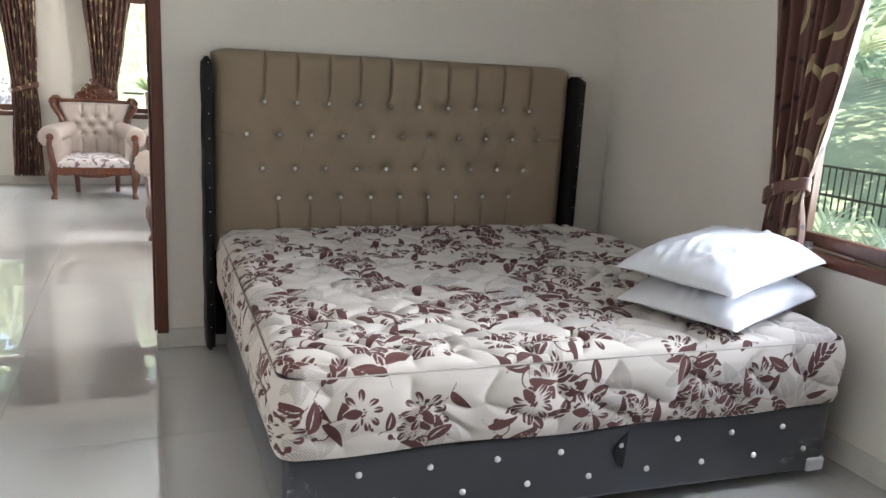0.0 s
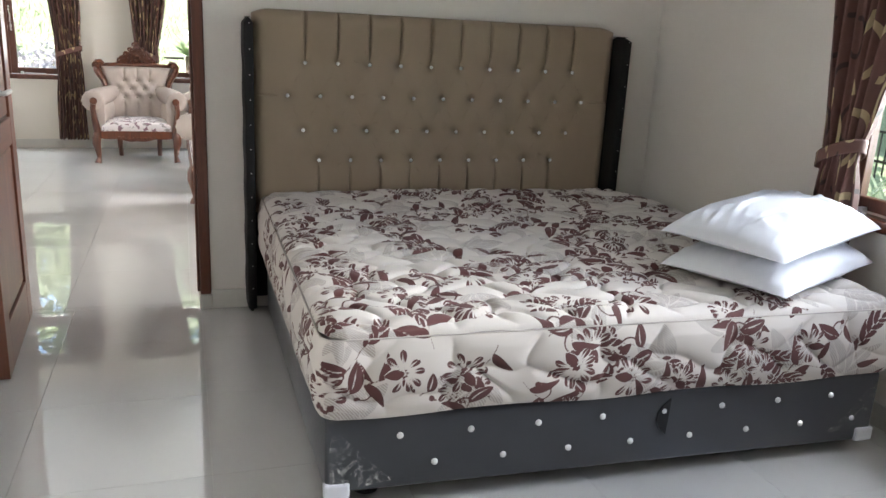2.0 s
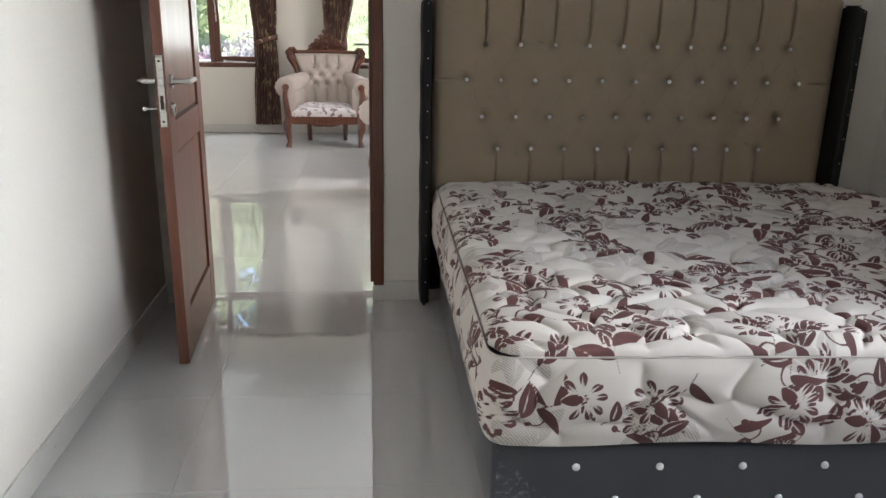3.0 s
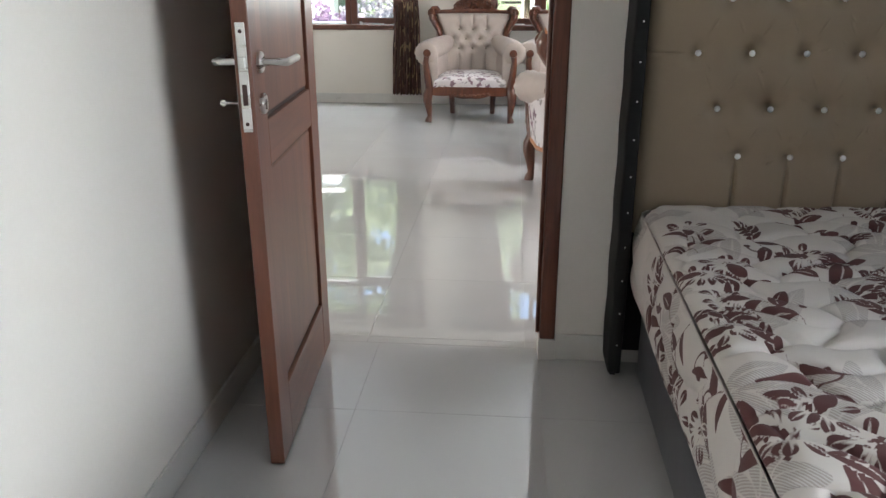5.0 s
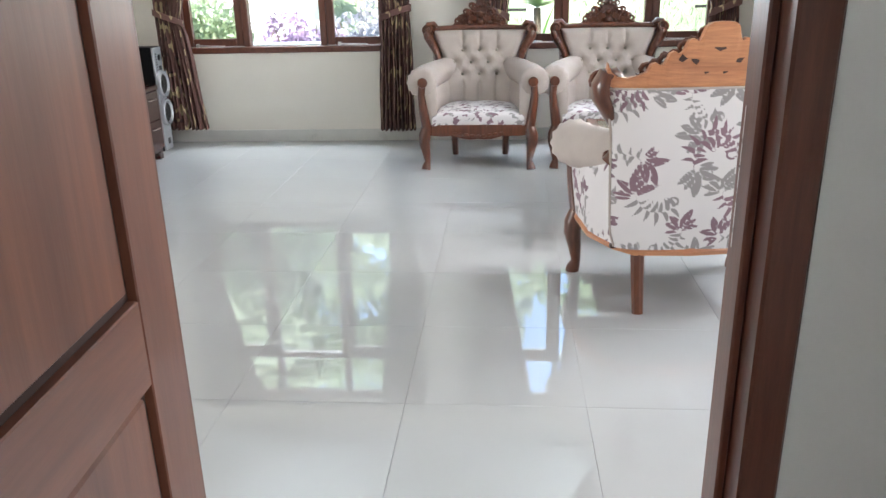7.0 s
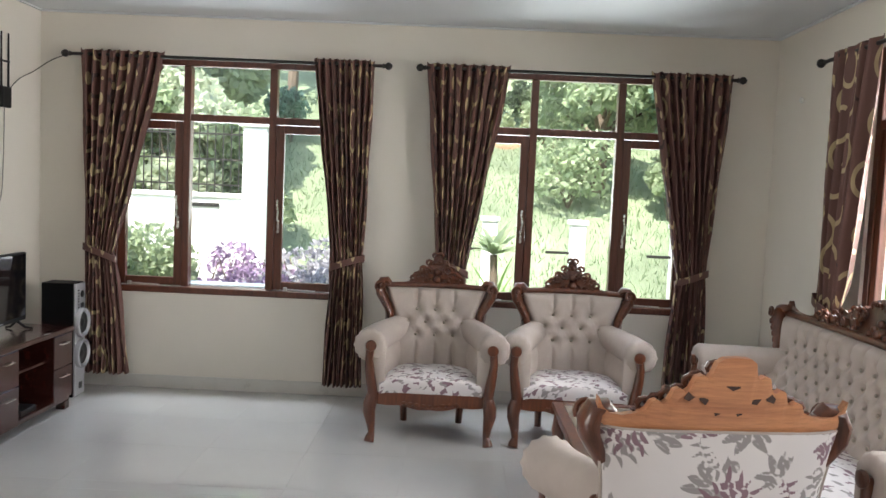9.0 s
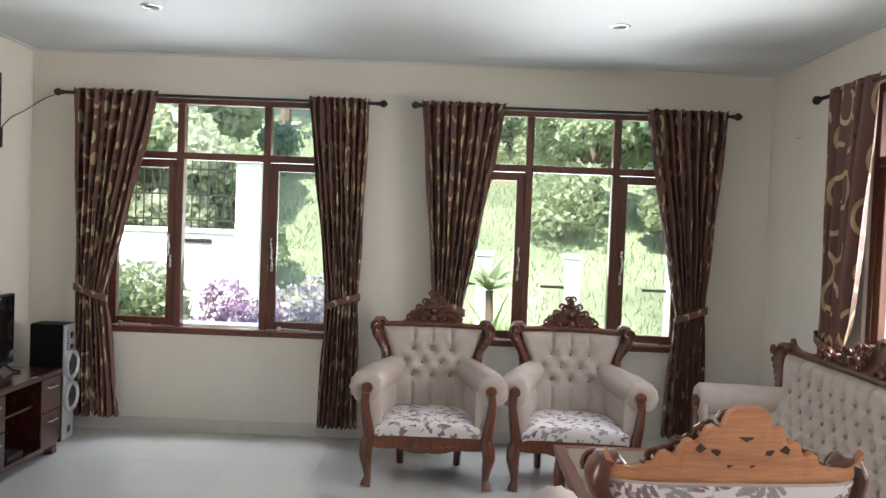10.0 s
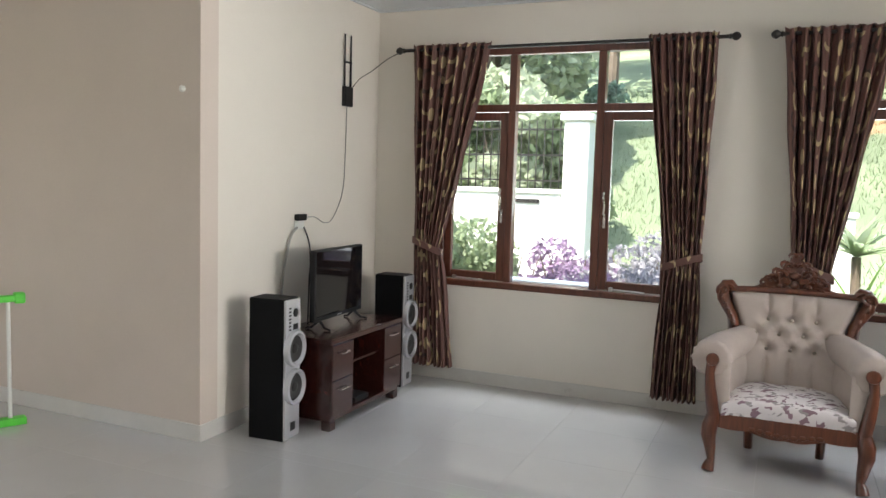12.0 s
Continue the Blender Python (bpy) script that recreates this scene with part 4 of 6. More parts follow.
# ---- living room: carved armchairs and sofa ----
M_CREAM = plain("cream_velvet", (0.42, 0.355, 0.315), rough=0.9, vary=0.07, grain=500, bump=0.2, blotch=6, depth=0.001)
M_CARVED = wood("carved_teak", (0.045, 0.012, 0.006), (0.175, 0.053, 0.023), rough=0.28, coat=0.3, scale=0.8)
M_TEAK = wood("plain_teak", (0.40, 0.15, 0.068), (0.62, 0.28, 0.135), rough=0.4, coat=0.25, along="X", scale=0.9)
# Dark brown for the painted shade of cut-outs, and for the seat base.
M_DARKCUT = plain("dark_shade_brown", (0.045, 0.017, 0.01), rough=0.6)
M_FLORAL = printed("floral_upholstery", (0.66, 0.61, 0.60), (0.21, 0.125, 0.15), (0.27, 0.24, 0.235), hatch=False, weave=700, sheen=0.04)
M_BUTTON = plain("cream_button", (0.33, 0.285, 0.24), rough=0.9, vary=0.08)

FLORAL = Print(2.4, 2.2, 0.003)
_rng = random.Random(5)
for _p in scatter(2.4, 2.2, 0.135, _rng):
    FLORAL.acanthus(_p[0], _p[1], _rng.uniform(0, 6.28), _rng.uniform(0.085, 0.115), _rng)


def floral_attrs(u, v):
    u, v = np.mod(u, 2.35), np.mod(v, 2.15)
    return {"dark": FLORAL.at("dark", u, v), "pale": FLORAL.at("pale", u, v)}


CREST_BROAD = ((0.0, 1.0), (0.10, 0.99), (0.15, 0.93), (0.175, 0.78), (0.20, 0.71), (0.24, 0.76), (0.29, 0.73), (0.32, 0.57), (0.35, 0.52), (0.40, 0.57), (0.44, 0.54), (0.47, 0.40), (0.51, 0.35), (0.56, 0.40), (0.60, 0.37), (0.63, 0.26), (0.70, 0.20), (0.80, 0.16), (0.90, 0.18), (0.96, 0.26), (1.0, 0.40))
CREST_SLIM = ((0.0, 1.0), (0.06, 0.98), (0.085, 0.80), (0.10, 0.70), (0.16, 0.76), (0.19, 0.58), (0.22, 0.52), (0.27, 0.57), (0.31, 0.42), (0.35, 0.36), (0.40, 0.38), (0.44, 0.24), (0.58, 0.16), (0.75, 0.12), (0.90, 0.15), (1.0, 0.20))


def crest_height(x, half, centre, steps):
    """The silhouette of the pierced top board, above its base line."""
    a = abs(x) / half
    for (p, q), (r, s) in zip(steps, steps[1:]):
        if a <= r:
            h = q + (s - q) * (a - p) / (r - p)
            break
    else:
        h = steps[-1][1]
    return centre * h


def seating(name, label, category, m, half, rear, group, seed):
    """A carved armchair or sofa: local x along its width, -y its front, origin on the floor under the seat."""
    rng = random.Random(seed)
    ob = thing(name, label, category, m, group)
    e = half - 0.385                                  # how much wider than an armchair, each side
    # front legs with the arm posts above them
    for s in (-1, 1):
        X = s * (half - 0.005)
        bm = bmesh.new()
        add_tube(bm, [(X - s * 0.012, -0.255, 0.31), (X + s * 0.004, -0.268, 0.25), (X + s * 0.008, -0.272, 0.20), (X - s * 0.004, -0.262, 0.12), (X - s * 0.010, -0.256, 0.06), (X - s * 0.002, -0.268, 0.025), (X + s * 0.002, -0.276, 0.0)],
                 [0.038, 0.044, 0.041, 0.030, 0.022, 0.031, 0.033], 12)
        part("front_leg", bm, M_CARVED, ob, "curved carved front leg", smooth=True)
        bm = bmesh.new()
        add_tube(bm, [(X - s * 0.012, -0.258, 0.30), (X + s * 0.000, -0.270, 0.38), (X + s * 0.012, -0.275, 0.46), (X + s * 0.020, -0.272, 0.54), (X + s * 0.014, -0.268, 0.60), (X + s * 0.010, -0.272, 0.635)],
                 [0.036, 0.034, 0.030, 0.026, 0.026, 0.02], 10)
        add_lathe(bm, [(0.020, -0.012), (0.034, -0.004), (0.036, 0.008), (0.032, 0.016), (0.014, 0.021)], Matrix.Translation((X + s * 0.008, -0.285, 0.626)) @ Matrix.Rotation(radians(90), 4, "X"), 18)
        part("arm_post", bm, M_CARVED, ob, "carved wooden arm front with a round knob", smooth=True)
    for s in (-1, 1):
        bm = bmesh.new()
        add_tube(bm, [(s * (0.205 + e), 0.205, 0.30), (s * (0.20 + e), 0.215, 0.15), (s * (0.195 + e), 0.235, 0.0)], [0.030, 0.027, 0.024], 8)
        part("back_leg", bm, M_CARVED, ob, smooth=True)
    # rails with a carved apron
    bm = bmesh.new()
    n = 44
    w = half - 0.03
    xs = [-w + 2 * w * k / n for k in range(n + 1)]
    low = [0.255 - 0.030 * math.exp(-(x / 0.16) ** 2) - 0.010 * abs(math.sin(x * 17)) for x in xs]
    add_profile(bm, xs, low, [0.325] * len(xs), 0.034, Matrix.Translation((0, -0.258, 0)))
    for k in range(9):
        x = (k - 4) * 0.042
        add_ball(bm, (x, -0.277, 0.262 - 0.018 * math.exp(-(x / 0.1) ** 2)), 0.018, (1.2, 0.5, 0.75), 8, 5)
    part("front_rail", bm, M_CARVED, ob, "carved scalloped front rail", smooth=30)
    bm = bmesh.new()
    path = [(-(half - 0.02), -0.24, 0.285), (-(half - 0.03), 0.0, 0.285), (-(half - 0.10), 0.15, 0.28), (-(0.22 + e), 0.215, 0.275), (0, 0.235, 0.275), (0.22 + e, 0.215, 0.275), (half - 0.10, 0.15, 0.28), (half - 0.03, 0.0, 0.285), (half - 0.02, -0.24, 0.285)]
    add_tube(bm, path, 0.027, 8)
    part("seat_frame", bm, M_TEAK, ob, "curved wooden rail round the seat", smooth=True)
    # seat cushion
    nu, nv = int(40 + e * 60), 46
    u, v = np.meshgrid(np.linspace(-1, 1, nu), np.linspace(0, 1, nv))
    sw = half - 0.055
    prof = np.where(v < 0.16, v / 0.16, 1.0)
    zc = 0.325 + 0.085 * np.sin(prof * math.pi / 2) + 0.035 * np.sin(np.clip(v - 0.1, 0, 1) * math.pi * 0.9) * (1 - u ** 4)
    yc = np.where(v < 0.16, -0.272 - 0.012 * np.sin(prof * math.pi), -0.272 + (v - 0.16) / 0.84 * 0.45)
    zc = zc - 0.02 * np.abs(u) ** 6 + 0.003 * np.sin(u * 9 + v * 7)
    P = np.stack([u * sw * (1 - 0.06 * v), yc, zc], -1)
    grid_mesh("seat_cushion", P, M_FLORAL, ob, "padded floral seat", attrs=floral_attrs((u * sw + 1.2) * 1.9, (v * 0.6 + 0.2 + 0.31 * seed) * 1.9))
    bm = bmesh.new()
    add_box(bm, -sw + 0.02, sw - 0.02, -0.25, 0.18, 0.27, 0.324)
    part("seat_base", bm, M_DARKCUT, ob)
    # tufted back
    cols = 4 if e < 0.2 else 14
    pitch = 0.128 if e < 0.2 else (2 * (0.31 + e) - 0.08) / (cols + 0.5)
    zb0, zb1 = 0.42, 0.945
    if e < 0.2:
        buttons = [(x * pitch, z) for z, row in ((0.80, (-1, 0, 1)), (0.715, (-1.5, -0.5, 0.5, 1.5)), (0.63, (-1, 0, 1))) for x in row]
    else:
        buttons = [((c - (cols - 2 + r % 2) / 2) * pitch, z) for r, z in enumerate((0.82, 0.74, 0.66, 0.58, 0.50)) for c in range(cols - 1 + r % 2)]
    lines = []
    for ax, az in buttons:
        for bx, bz in buttons:
            if 0.02 < az - bz < 0.11 and abs(ax - bx) < pitch * 0.75:
                lines.append((ax, az, bx, bz, 0.6))
    top_z = max(z for x, z in buttons)
    low_z = min(z for x, z in buttons)
    lines += [(x, z, x, zb1, 0.8) for x, z in buttons if z == top_z] + [(x, z, x, zb0, 0.8) for x, z in buttons if z == low_z]
    nx, nz = int(90 * half / 0.40), 70
    u, zz = np.meshgrid(np.linspace(-1, 1, nx), np.linspace(zb0, zb1, nz))
    hw = e + np.interp(zz, [0.42, 0.60, 0.69, 0.76, 0.88, 0.955], [0.330, 0.318, 0.278, 0.282, 0.335, 0.350])
    xx = u * hw
    d = tuft_depth(xx, zz, buttons, lines, 0.066, 0.032, 0.038, 0.014)
    rim = np.clip(np.minimum((hw - np.abs(xx)) / 0.05, (zb1 - zz) / 0.05), 0, 1)
    wrap = 0.05 * (1 - np.sqrt(np.clip(1 - (1 - rim) ** 2, 0, 1)))
    curve = -0.06 * (np.abs(u) ** 2.5) * np.clip((0.75 - zz) / 0.3, 0, 1)
    yb = 0.135 + (zz - 0.42) * 0.24 + d + wrap + curve - 0.035
    grid_mesh("back_cushion", np.stack([xx, yb, zz], -1), M_CREAM, ob, "cream deep-buttoned back")
    for x, z in buttons:
        bm = bmesh.new()
        add_ball(bm, (x, 0.135 + (z - 0.42) * 0.24 - 0.010, z), 0.011, (1, 0.6, 1), 8, 5)
        part("button", bm, M_BUTTON, ob, smooth=True)
    # arms: padded roll, inner panel, outer panel
    for s in (-1, 1):
        n, k = 30, 28
        P = np.zeros((n, k, 3))
        for i in range(n):
            f = i / (n - 1)
            cx = s * (half + 0.014 - 0.150 * f ** 1.7)
            cy = -0.262 + 0.47 * f
            cz = 0.622 + 0.012 * math.sin(f * 3) + 0.045 * f ** 2.2
            rr = 0.105 - 0.022 * f
            if i == 0:
                rr = 0.02
            elif i == 1:
                rr, cy = 0.086, -0.276
            elif i == 2:
                rr, cy = 0.104, -0.256
            for j in range(k):
                a = 2 * math.pi * j / k
                pl = 1 + (0.055 * math.cos(j * math.pi) * (1 - i / 8) if i < 8 else 0.012 * math.sin(5 * a + 9 * f))
                P[i, j] = (cx + rr * pl * math.cos(a), cy, cz + rr * pl * math.sin(a))
        grid_mesh("arm_roll", P, M_CREAM, ob, "rolled cream padded arm", closed_u=True)
        n, k = 24, 16
        f, g = np.meshgrid(np.linspace(0, 1, n), np.linspace(0, 1, k))
        x = s * ((half - 0.060 - 0.130 * f ** 1.7) + 0.03 * g ** 2 - 0.022 * np.sin(g * math.pi))
        y = -0.262 + 0.46 * f
        z = 0.36 + g * (0.24 + 0.05 * f ** 2.2)
        grid_mesh("inner_arm", np.stack([x, y, z], -1), M_CREAM, ob)
        x = s * ((half + 0.000 - 0.02 * f - 0.18 * np.clip(f - 0.55, 0, 1) ** 1.2) + 0.028 * g)
        y = -0.255 + 0.475 * f
        z = 0.295 + g * (0.30 + 0.05 * f)
        grid_mesh("outer_arm", np.stack([x, y, z], -1), M_FLORAL, ob, "floral outer arm panel", attrs=floral_attrs(f * 0.5 + 0.9 + s * 0.3, g * 0.35 + 0.6))
        bm = bmesh.new()
        add_box(bm, min(s * (half - 0.095), s * (half - 0.006)), max(s * (half - 0.095), s * (half - 0.006)), -0.268, -0.235, 0.325, 0.62, 0.012, 2)
        part("arm_front", bm, M_CREAM, ob, smooth=True)
    # rear panel
    nx, nz = int(80 * half / 0.4), 90
    u, zz = np.meshgrid(np.linspace(-1, 1, nx), np.linspace(0.285, 0.935, nz))
    hw = e + np.interp(zz, [0.28, 0.36, 0.55, 0.75, 0.935], [0.30, 0.325, 0.338, 0.350, 0.376])
    yb = 0.255 + (zz - 0.285) * 0.135 + 0.030 * np.sin(np.clip((zz - 0.285) / 0.65, 0, 1) * math.pi) * (1 - u ** 4) - 0.05 * np.abs(u) ** 6
    grid_mesh("rear_panel", np.stack([u * hw, yb, zz], -1), M_FLORAL, ob, "floral rear upholstery", attrs=floral_attrs((u * hw + 0.62 + 0.17 * seed) * 0.95, (zz + 0.2) * 0.95))
    bm = bmesh.new()
    hwf = lambda z: e + float(np.interp(z, [0.28, 0.36, 0.55, 0.75, 0.935], [0.30, 0.325, 0.338, 0.350, 0.376]))
    yf = lambda z: 0.255 + (z - 0.285) * 0.135 - 0.05
    pts = [(-hwf(z), yf(z), z) for z in np.linspace(0.29, 0.93, 14)] + [(x, 0.338 - 0.05 * (abs(x) / (e + 0.376)) ** 6, 0.936) for x in np.linspace(-(e + 0.368), e + 0.368, 14)] + [(hwf(z), yf(z), z) for z in np.linspace(0.93, 0.29, 14)]
    add_tube(bm, pts, 0.006, 6)
    part("rear_piping", bm, M_CREAM, ob, "cream cord round the rear panel", smooth=True)
    # wooden ears beside the back
    for s in (-1, 1):
        bm = bmesh.new()
        X = e + 0.352
        add_tube(bm, [(s * (X - 0.002), 0.255, 0.640), (s * (X - 0.030), 0.256, 0.675), (s * (X - 0.046), 0.258, 0.73), (s * (X - 0.030), 0.262, 0.79), (s * (X + 0.006), 0.268, 0.85), (s * (X + 0.036), 0.272, 0.90), (s * (X + 0.042), 0.276, 0.945), (s * (X + 0.026), 0.280, 0.985), (s * (X - 0.004), 0.282, 0.990), (s * (X - 0.030), 0.280, 0.968)],
                 [0.024, 0.022, 0.025, 0.029, 0.033, 0.036, 0.036, 0.031, 0.024, 0.016], 12)
        for v in bm.verts:
            v.co.y = 0.305 - (0.305 - v.co.y) * 1.8
        add_tube(bm, [(s * (X + 0.030 + (0.040 - 0.0022 * j) * math.cos(0.5 * j - 0.6)), 0.186 - 0.0012 * j, 0.955 + (0.040 - 0.0022 * j) * math.sin(0.5 * j - 0.6)) for j in range(17)], [0.011 - 0.0003 * j for j in range(17)], 7)
        add_ball(bm, (s * (X + 0.030), 0.180, 0.955), 0.012, (1, 0.8, 1), 10, 6)
        add_ball(bm, (s * (X - 0.010), 0.190, 0.662), 0.022, (1, 0.5, 1), 10, 6)
        for k in range(6):
            add_ball(bm, (s * (X - 0.044 + 0.078 * (k / 5) ** 1.5), 0.180, 0.72 + 0.036 * k), 0.014, (0.8, 0.6, 1.4), 8, 5)
        bmesh.ops.recalc_face_normals(bm, faces=bm.faces)
        part("back_ear", bm, M_CARVED, ob, "carved scroll beside the back", smooth=50)
    # top board: plain at the rear, carved at the front
    span = e + 0.385
    centre = 0.235
    outline = CREST_BROAD if rear is M_TEAK or e > 0.2 else CREST_SLIM
    reach = 0.60 if outline is CREST_BROAD else 0.40
    xs = [-span + 2 * span * k / 240 for k in range(241)]
    bm = bmesh.new()
    tilt = Matrix.Translation((0, 0.312, 0))
    add_profile(bm, xs, [0.925 + 0.05 * max(0, abs(x) / span - 0.9) * 8 for x in xs], [0.938 + crest_height(x, span, centre, outline) for x in xs], 0.030, tilt)
    lean = lambda x, z: 0.30 * max(0.0, z - 0.96) - 0.030 * (abs(x) / span) ** 2
    for v in bm.verts:
        v.co.y += lean(v.co.x, v.co.z)
    bmesh.ops.recalc_face_normals(bm, faces=bm.faces)
    part("top_board", bm, rear, ob, "pierced wooden top board")
    # thin dark plates on the solid board paint the shade of piercings
    for x, z, a in ((0.085, 1.045, 30), (-0.085, 1.045, -30), (0.125, 1.05, -50), (-0.125, 1.05, 50), (0.035, 1.01, 0), (-0.035, 1.01, 0), (0.0, 1.085, 90)):
        bm = bmesh.new()
        mm = Matrix.Translation((x * span / 0.40 * (1 if e < 0.2 else 0.4), 0.3285 + lean(x, z), z)) @ Matrix.Rotation(radians(a), 4, "Y")
        add_plate(bm, [(-0.009, -0.016), (0.006, -0.022), (0.015, 0.0), (0.003, 0.022), (-0.011, 0.008)], 0.004, mm)
        part("hole_shade", bm, M_DARKCUT, ob, "dark leaf-shaped plate painting the shade of a cut-out")
    bm = bmesh.new()
    add_tube(bm, [(-span + 0.03 + 2 * (span - 0.03) * k / 24, 0.284 - 0.016 * (abs(k - 12) / 12) ** 2, 0.955 + 0.010 * math.cos((k - 12) / 12 * 1.5)) for k in range(25)], 0.019, 10)
    for k in range(int(40 + e * 50)):
        x = rng.uniform(-reach, reach) * span
        h = crest_height(x, span, centre, outline)
        z = 0.95 + h * rng.uniform(0.2, 0.9)
        c, t0, r = Vector((x, 0.286 + lean(x, z) - rng.uniform(0, 0.014), z)), rng.uniform(0, 6.28), rng.uniform(0.012, 0.020)
        add_tube(bm, [c + Vector((math.cos(t0 + 0.7 * j) * r, -0.001 * j, math.sin(t0 + 0.7 * j) * r)) for j in range(5)], [0.003, 0.007, 0.009, 0.007, 0.003], 6)
    for x, z, r in ((0, 1.055, 0.024), (-0.042, 1.02, 0.022), (0.042, 1.02, 0.022), (0, 1.0, 0.026), (-0.08, 0.995, 0.018), (0.08, 0.995, 0.018), (0, 1.12, 0.016)):
        add_ball(bm, (x, 0.276 + lean(x, z), z), r, (1, 0.8, 1), 12, 8)
    # curled leaves along the outline
    for s in (-1, 1):
        for k in range(8):
            a = 0.05 + reach * 0.135 * k
            x = s * a * span
            z = 0.94 + crest_height(x, span, centre, outline) * (0.97 if outline is CREST_SLIM else 0.84)
            c, t0 = Vector((x, 0.285 + lean(x, z), z)), s * (0.5 + 0.12 * k)
            add_tube(bm, [c + Vector((math.sin(t0 + s * 0.75 * j) * 0.021 * (1 - 0.12 * j), -0.002 * j, math.cos(t0 + s * 0.75 * j) * 0.019 * (1 - 0.12 * j))) for j in range(-3, 4)], [0.004, 0.008, 0.010, 0.010, 0.009, 0.007, 0.004], 7)
        for k in range(5):
            x = s * span * reach * (0.35 + 0.18 * k)
            z = 0.955 + crest_height(x, span, centre, outline) * 0.45
            add_plate(bm, [(x + s * a, z + b) for a, b in ((-0.030, -0.018), (-0.008, -0.022), (0.022, -0.012), (0.030, 0.010), (0.012, 0.004), (0.006, 0.022), (-0.006, 0.008), (-0.020, 0.018))], 0.022, Matrix.Translation((0, 0.288, 0)))
    bmesh.ops.recalc_face_normals(bm, faces=bm.faces)
    part("crest_carving", bm, M_CARVED, ob, "carved fruit and leaf crest", smooth=35)
    return ob


seating("armchair", "carved teak armchair with cream buttoned back and floral seat", "armchair", pose(-0.365, 9.005, 0), 0.385, M_CARVED, "carved living room suite", 1)
seating("armchair", "carved teak armchair with cream buttoned back beside its twin", "armchair", pose(0.575, 9.01, 0, 0, 0, -3), 0.385, M_CARVED, "carved living room suite", 2)
seating("armchair", "carved teak armchair seen from its floral upholstered rear", "armchair", pose(0.556, 6.475, 0, 0, 0, 185), 0.385, M_TEAK, "carved living room suite", 3)
seating("sofa", "long carved teak sofa with cream deep-buttoned back", "sofa", pose(1.585, 7.715, 0, 0, 0, -90), 1.03, M_CARVED, "carved living room suite", 4)


def coffee_table():
    M_TOP = plain("smoked_glass", (0.17, 0.14, 0.105), rough=0.14, vary=0.05, bump=0)
    ob = thing("coffee_table", "low dark teak coffee table with a smoked glass top", "table", pose(0.66, 7.66, 0), "carved living room suite")
    w, d, h = 0.315, 0.56, 0.455
    bm = bmesh.new()
    for b in ((-w, -w + 0.06, -d, d), (w - 0.06, w, -d, d), (-w + 0.06, w - 0.06, -d, -d + 0.06), (-w + 0.06, w - 0.06, d - 0.06, d)):
        add_box(bm, *b, h - 0.035, h, 0.006, 2)
    part("top_frame", bm, M_CARVED, ob)
    part("glass_top", box(-w + 0.0605, w - 0.0605, -d + 0.0605, d - 0.0605, h - 0.012, h - 0.003), M_TOP, ob, "dark reflective glass")
    bm = bmesh.new()
    for b in ((-w + 0.03, -w + 0.05, -d + 0.03, d - 0.03), (w - 0.05, w - 0.03, -d + 0.03, d - 0.03), (-w + 0.05, w - 0.05, -d + 0.03, -d + 0.05), (-w + 0.05, w - 0.05, d - 0.05, d - 0.03)):
        add_box(bm, *b, h - 0.10, h - 0.0355)
    part("apron", bm, M_CARVED, ob)
    for x in (-w + 0.045, w - 0.045):
        for y in (-d + 0.045, d - 0.045):
            bm = bmesh.new()
            add_tube(bm, [(x, y, h - 0.036), (x * 1.03, y * 1.01, 0.30), (x, y, 0.12), (x * 0.98, y, 0.05), (x * 1.04, y * 1.01, 0.0)], [0.032, 0.036, 0.024, 0.022, 0.03], 10)
            part("leg", bm, M_CARVED, ob, smooth=True)


coffee_table()


# ---- curtains ----
M_CURTAIN = printed("brown_curtain", (0.115, 0.048, 0.037), (0.42, 0.32, 0.18), (0.036, 0.014, 0.012), rough=0.6, weave=800, sheen=0.04, hatch=False)
CURT = Print(2.0, 2.6, 0.005)
_rng = random.Random(21)
for _i in range(11):
    for _j in range(17):
        _x, _y = 0.09 + _i * 0.18 + _rng.uniform(-0.02, 0.02), 0.07 + _j * 0.152 + (_i % 2) * 0.07
        _k = (_i * 5 + _j * 3) % 7
        if _k in (0, 3):
            CURT.ring(_x, _y, 0.055, 0.075, 0.010, "dark", _rng.uniform(0, 6), 4.0)
        elif _k in (1, 5):
            CURT.disc(_x, _y, 0.025, 0.050)
        elif _k in (2, 6):
            CURT.ring(_x, _y, 0.05, 0.065, 0.011, "pale", _rng.uniform(0, 6), 5.2)
            CURT.disc(_x + 0.05, _y + 0.02, 0.014, 0.030)
        else:
            CURT.disc(_x, _y, 0.013, 0.015)
            CURT.disc(_x - 0.05, _y + 0.05, 0.010, 0.016)


CURT_BIG = Print(2.0, 2.6, 0.005)
for _i in range(7):
    for _j in range(8):
        _x, _y = 0.15 + _i * 0.28 + _rng.uniform(-0.03, 0.03), 0.15 + _j * 0.32 + (_i % 2) * 0.15
        CURT_BIG.ring(_x, _y, 0.080, 0.100, 0.012, "dark", _rng.uniform(0, 6), 5.4)
        CURT_BIG.ring(_x + 0.13, _y + 0.05, 0.055, 0.07, 0.008, "pale", _rng.uniform(0, 6), 4.4)


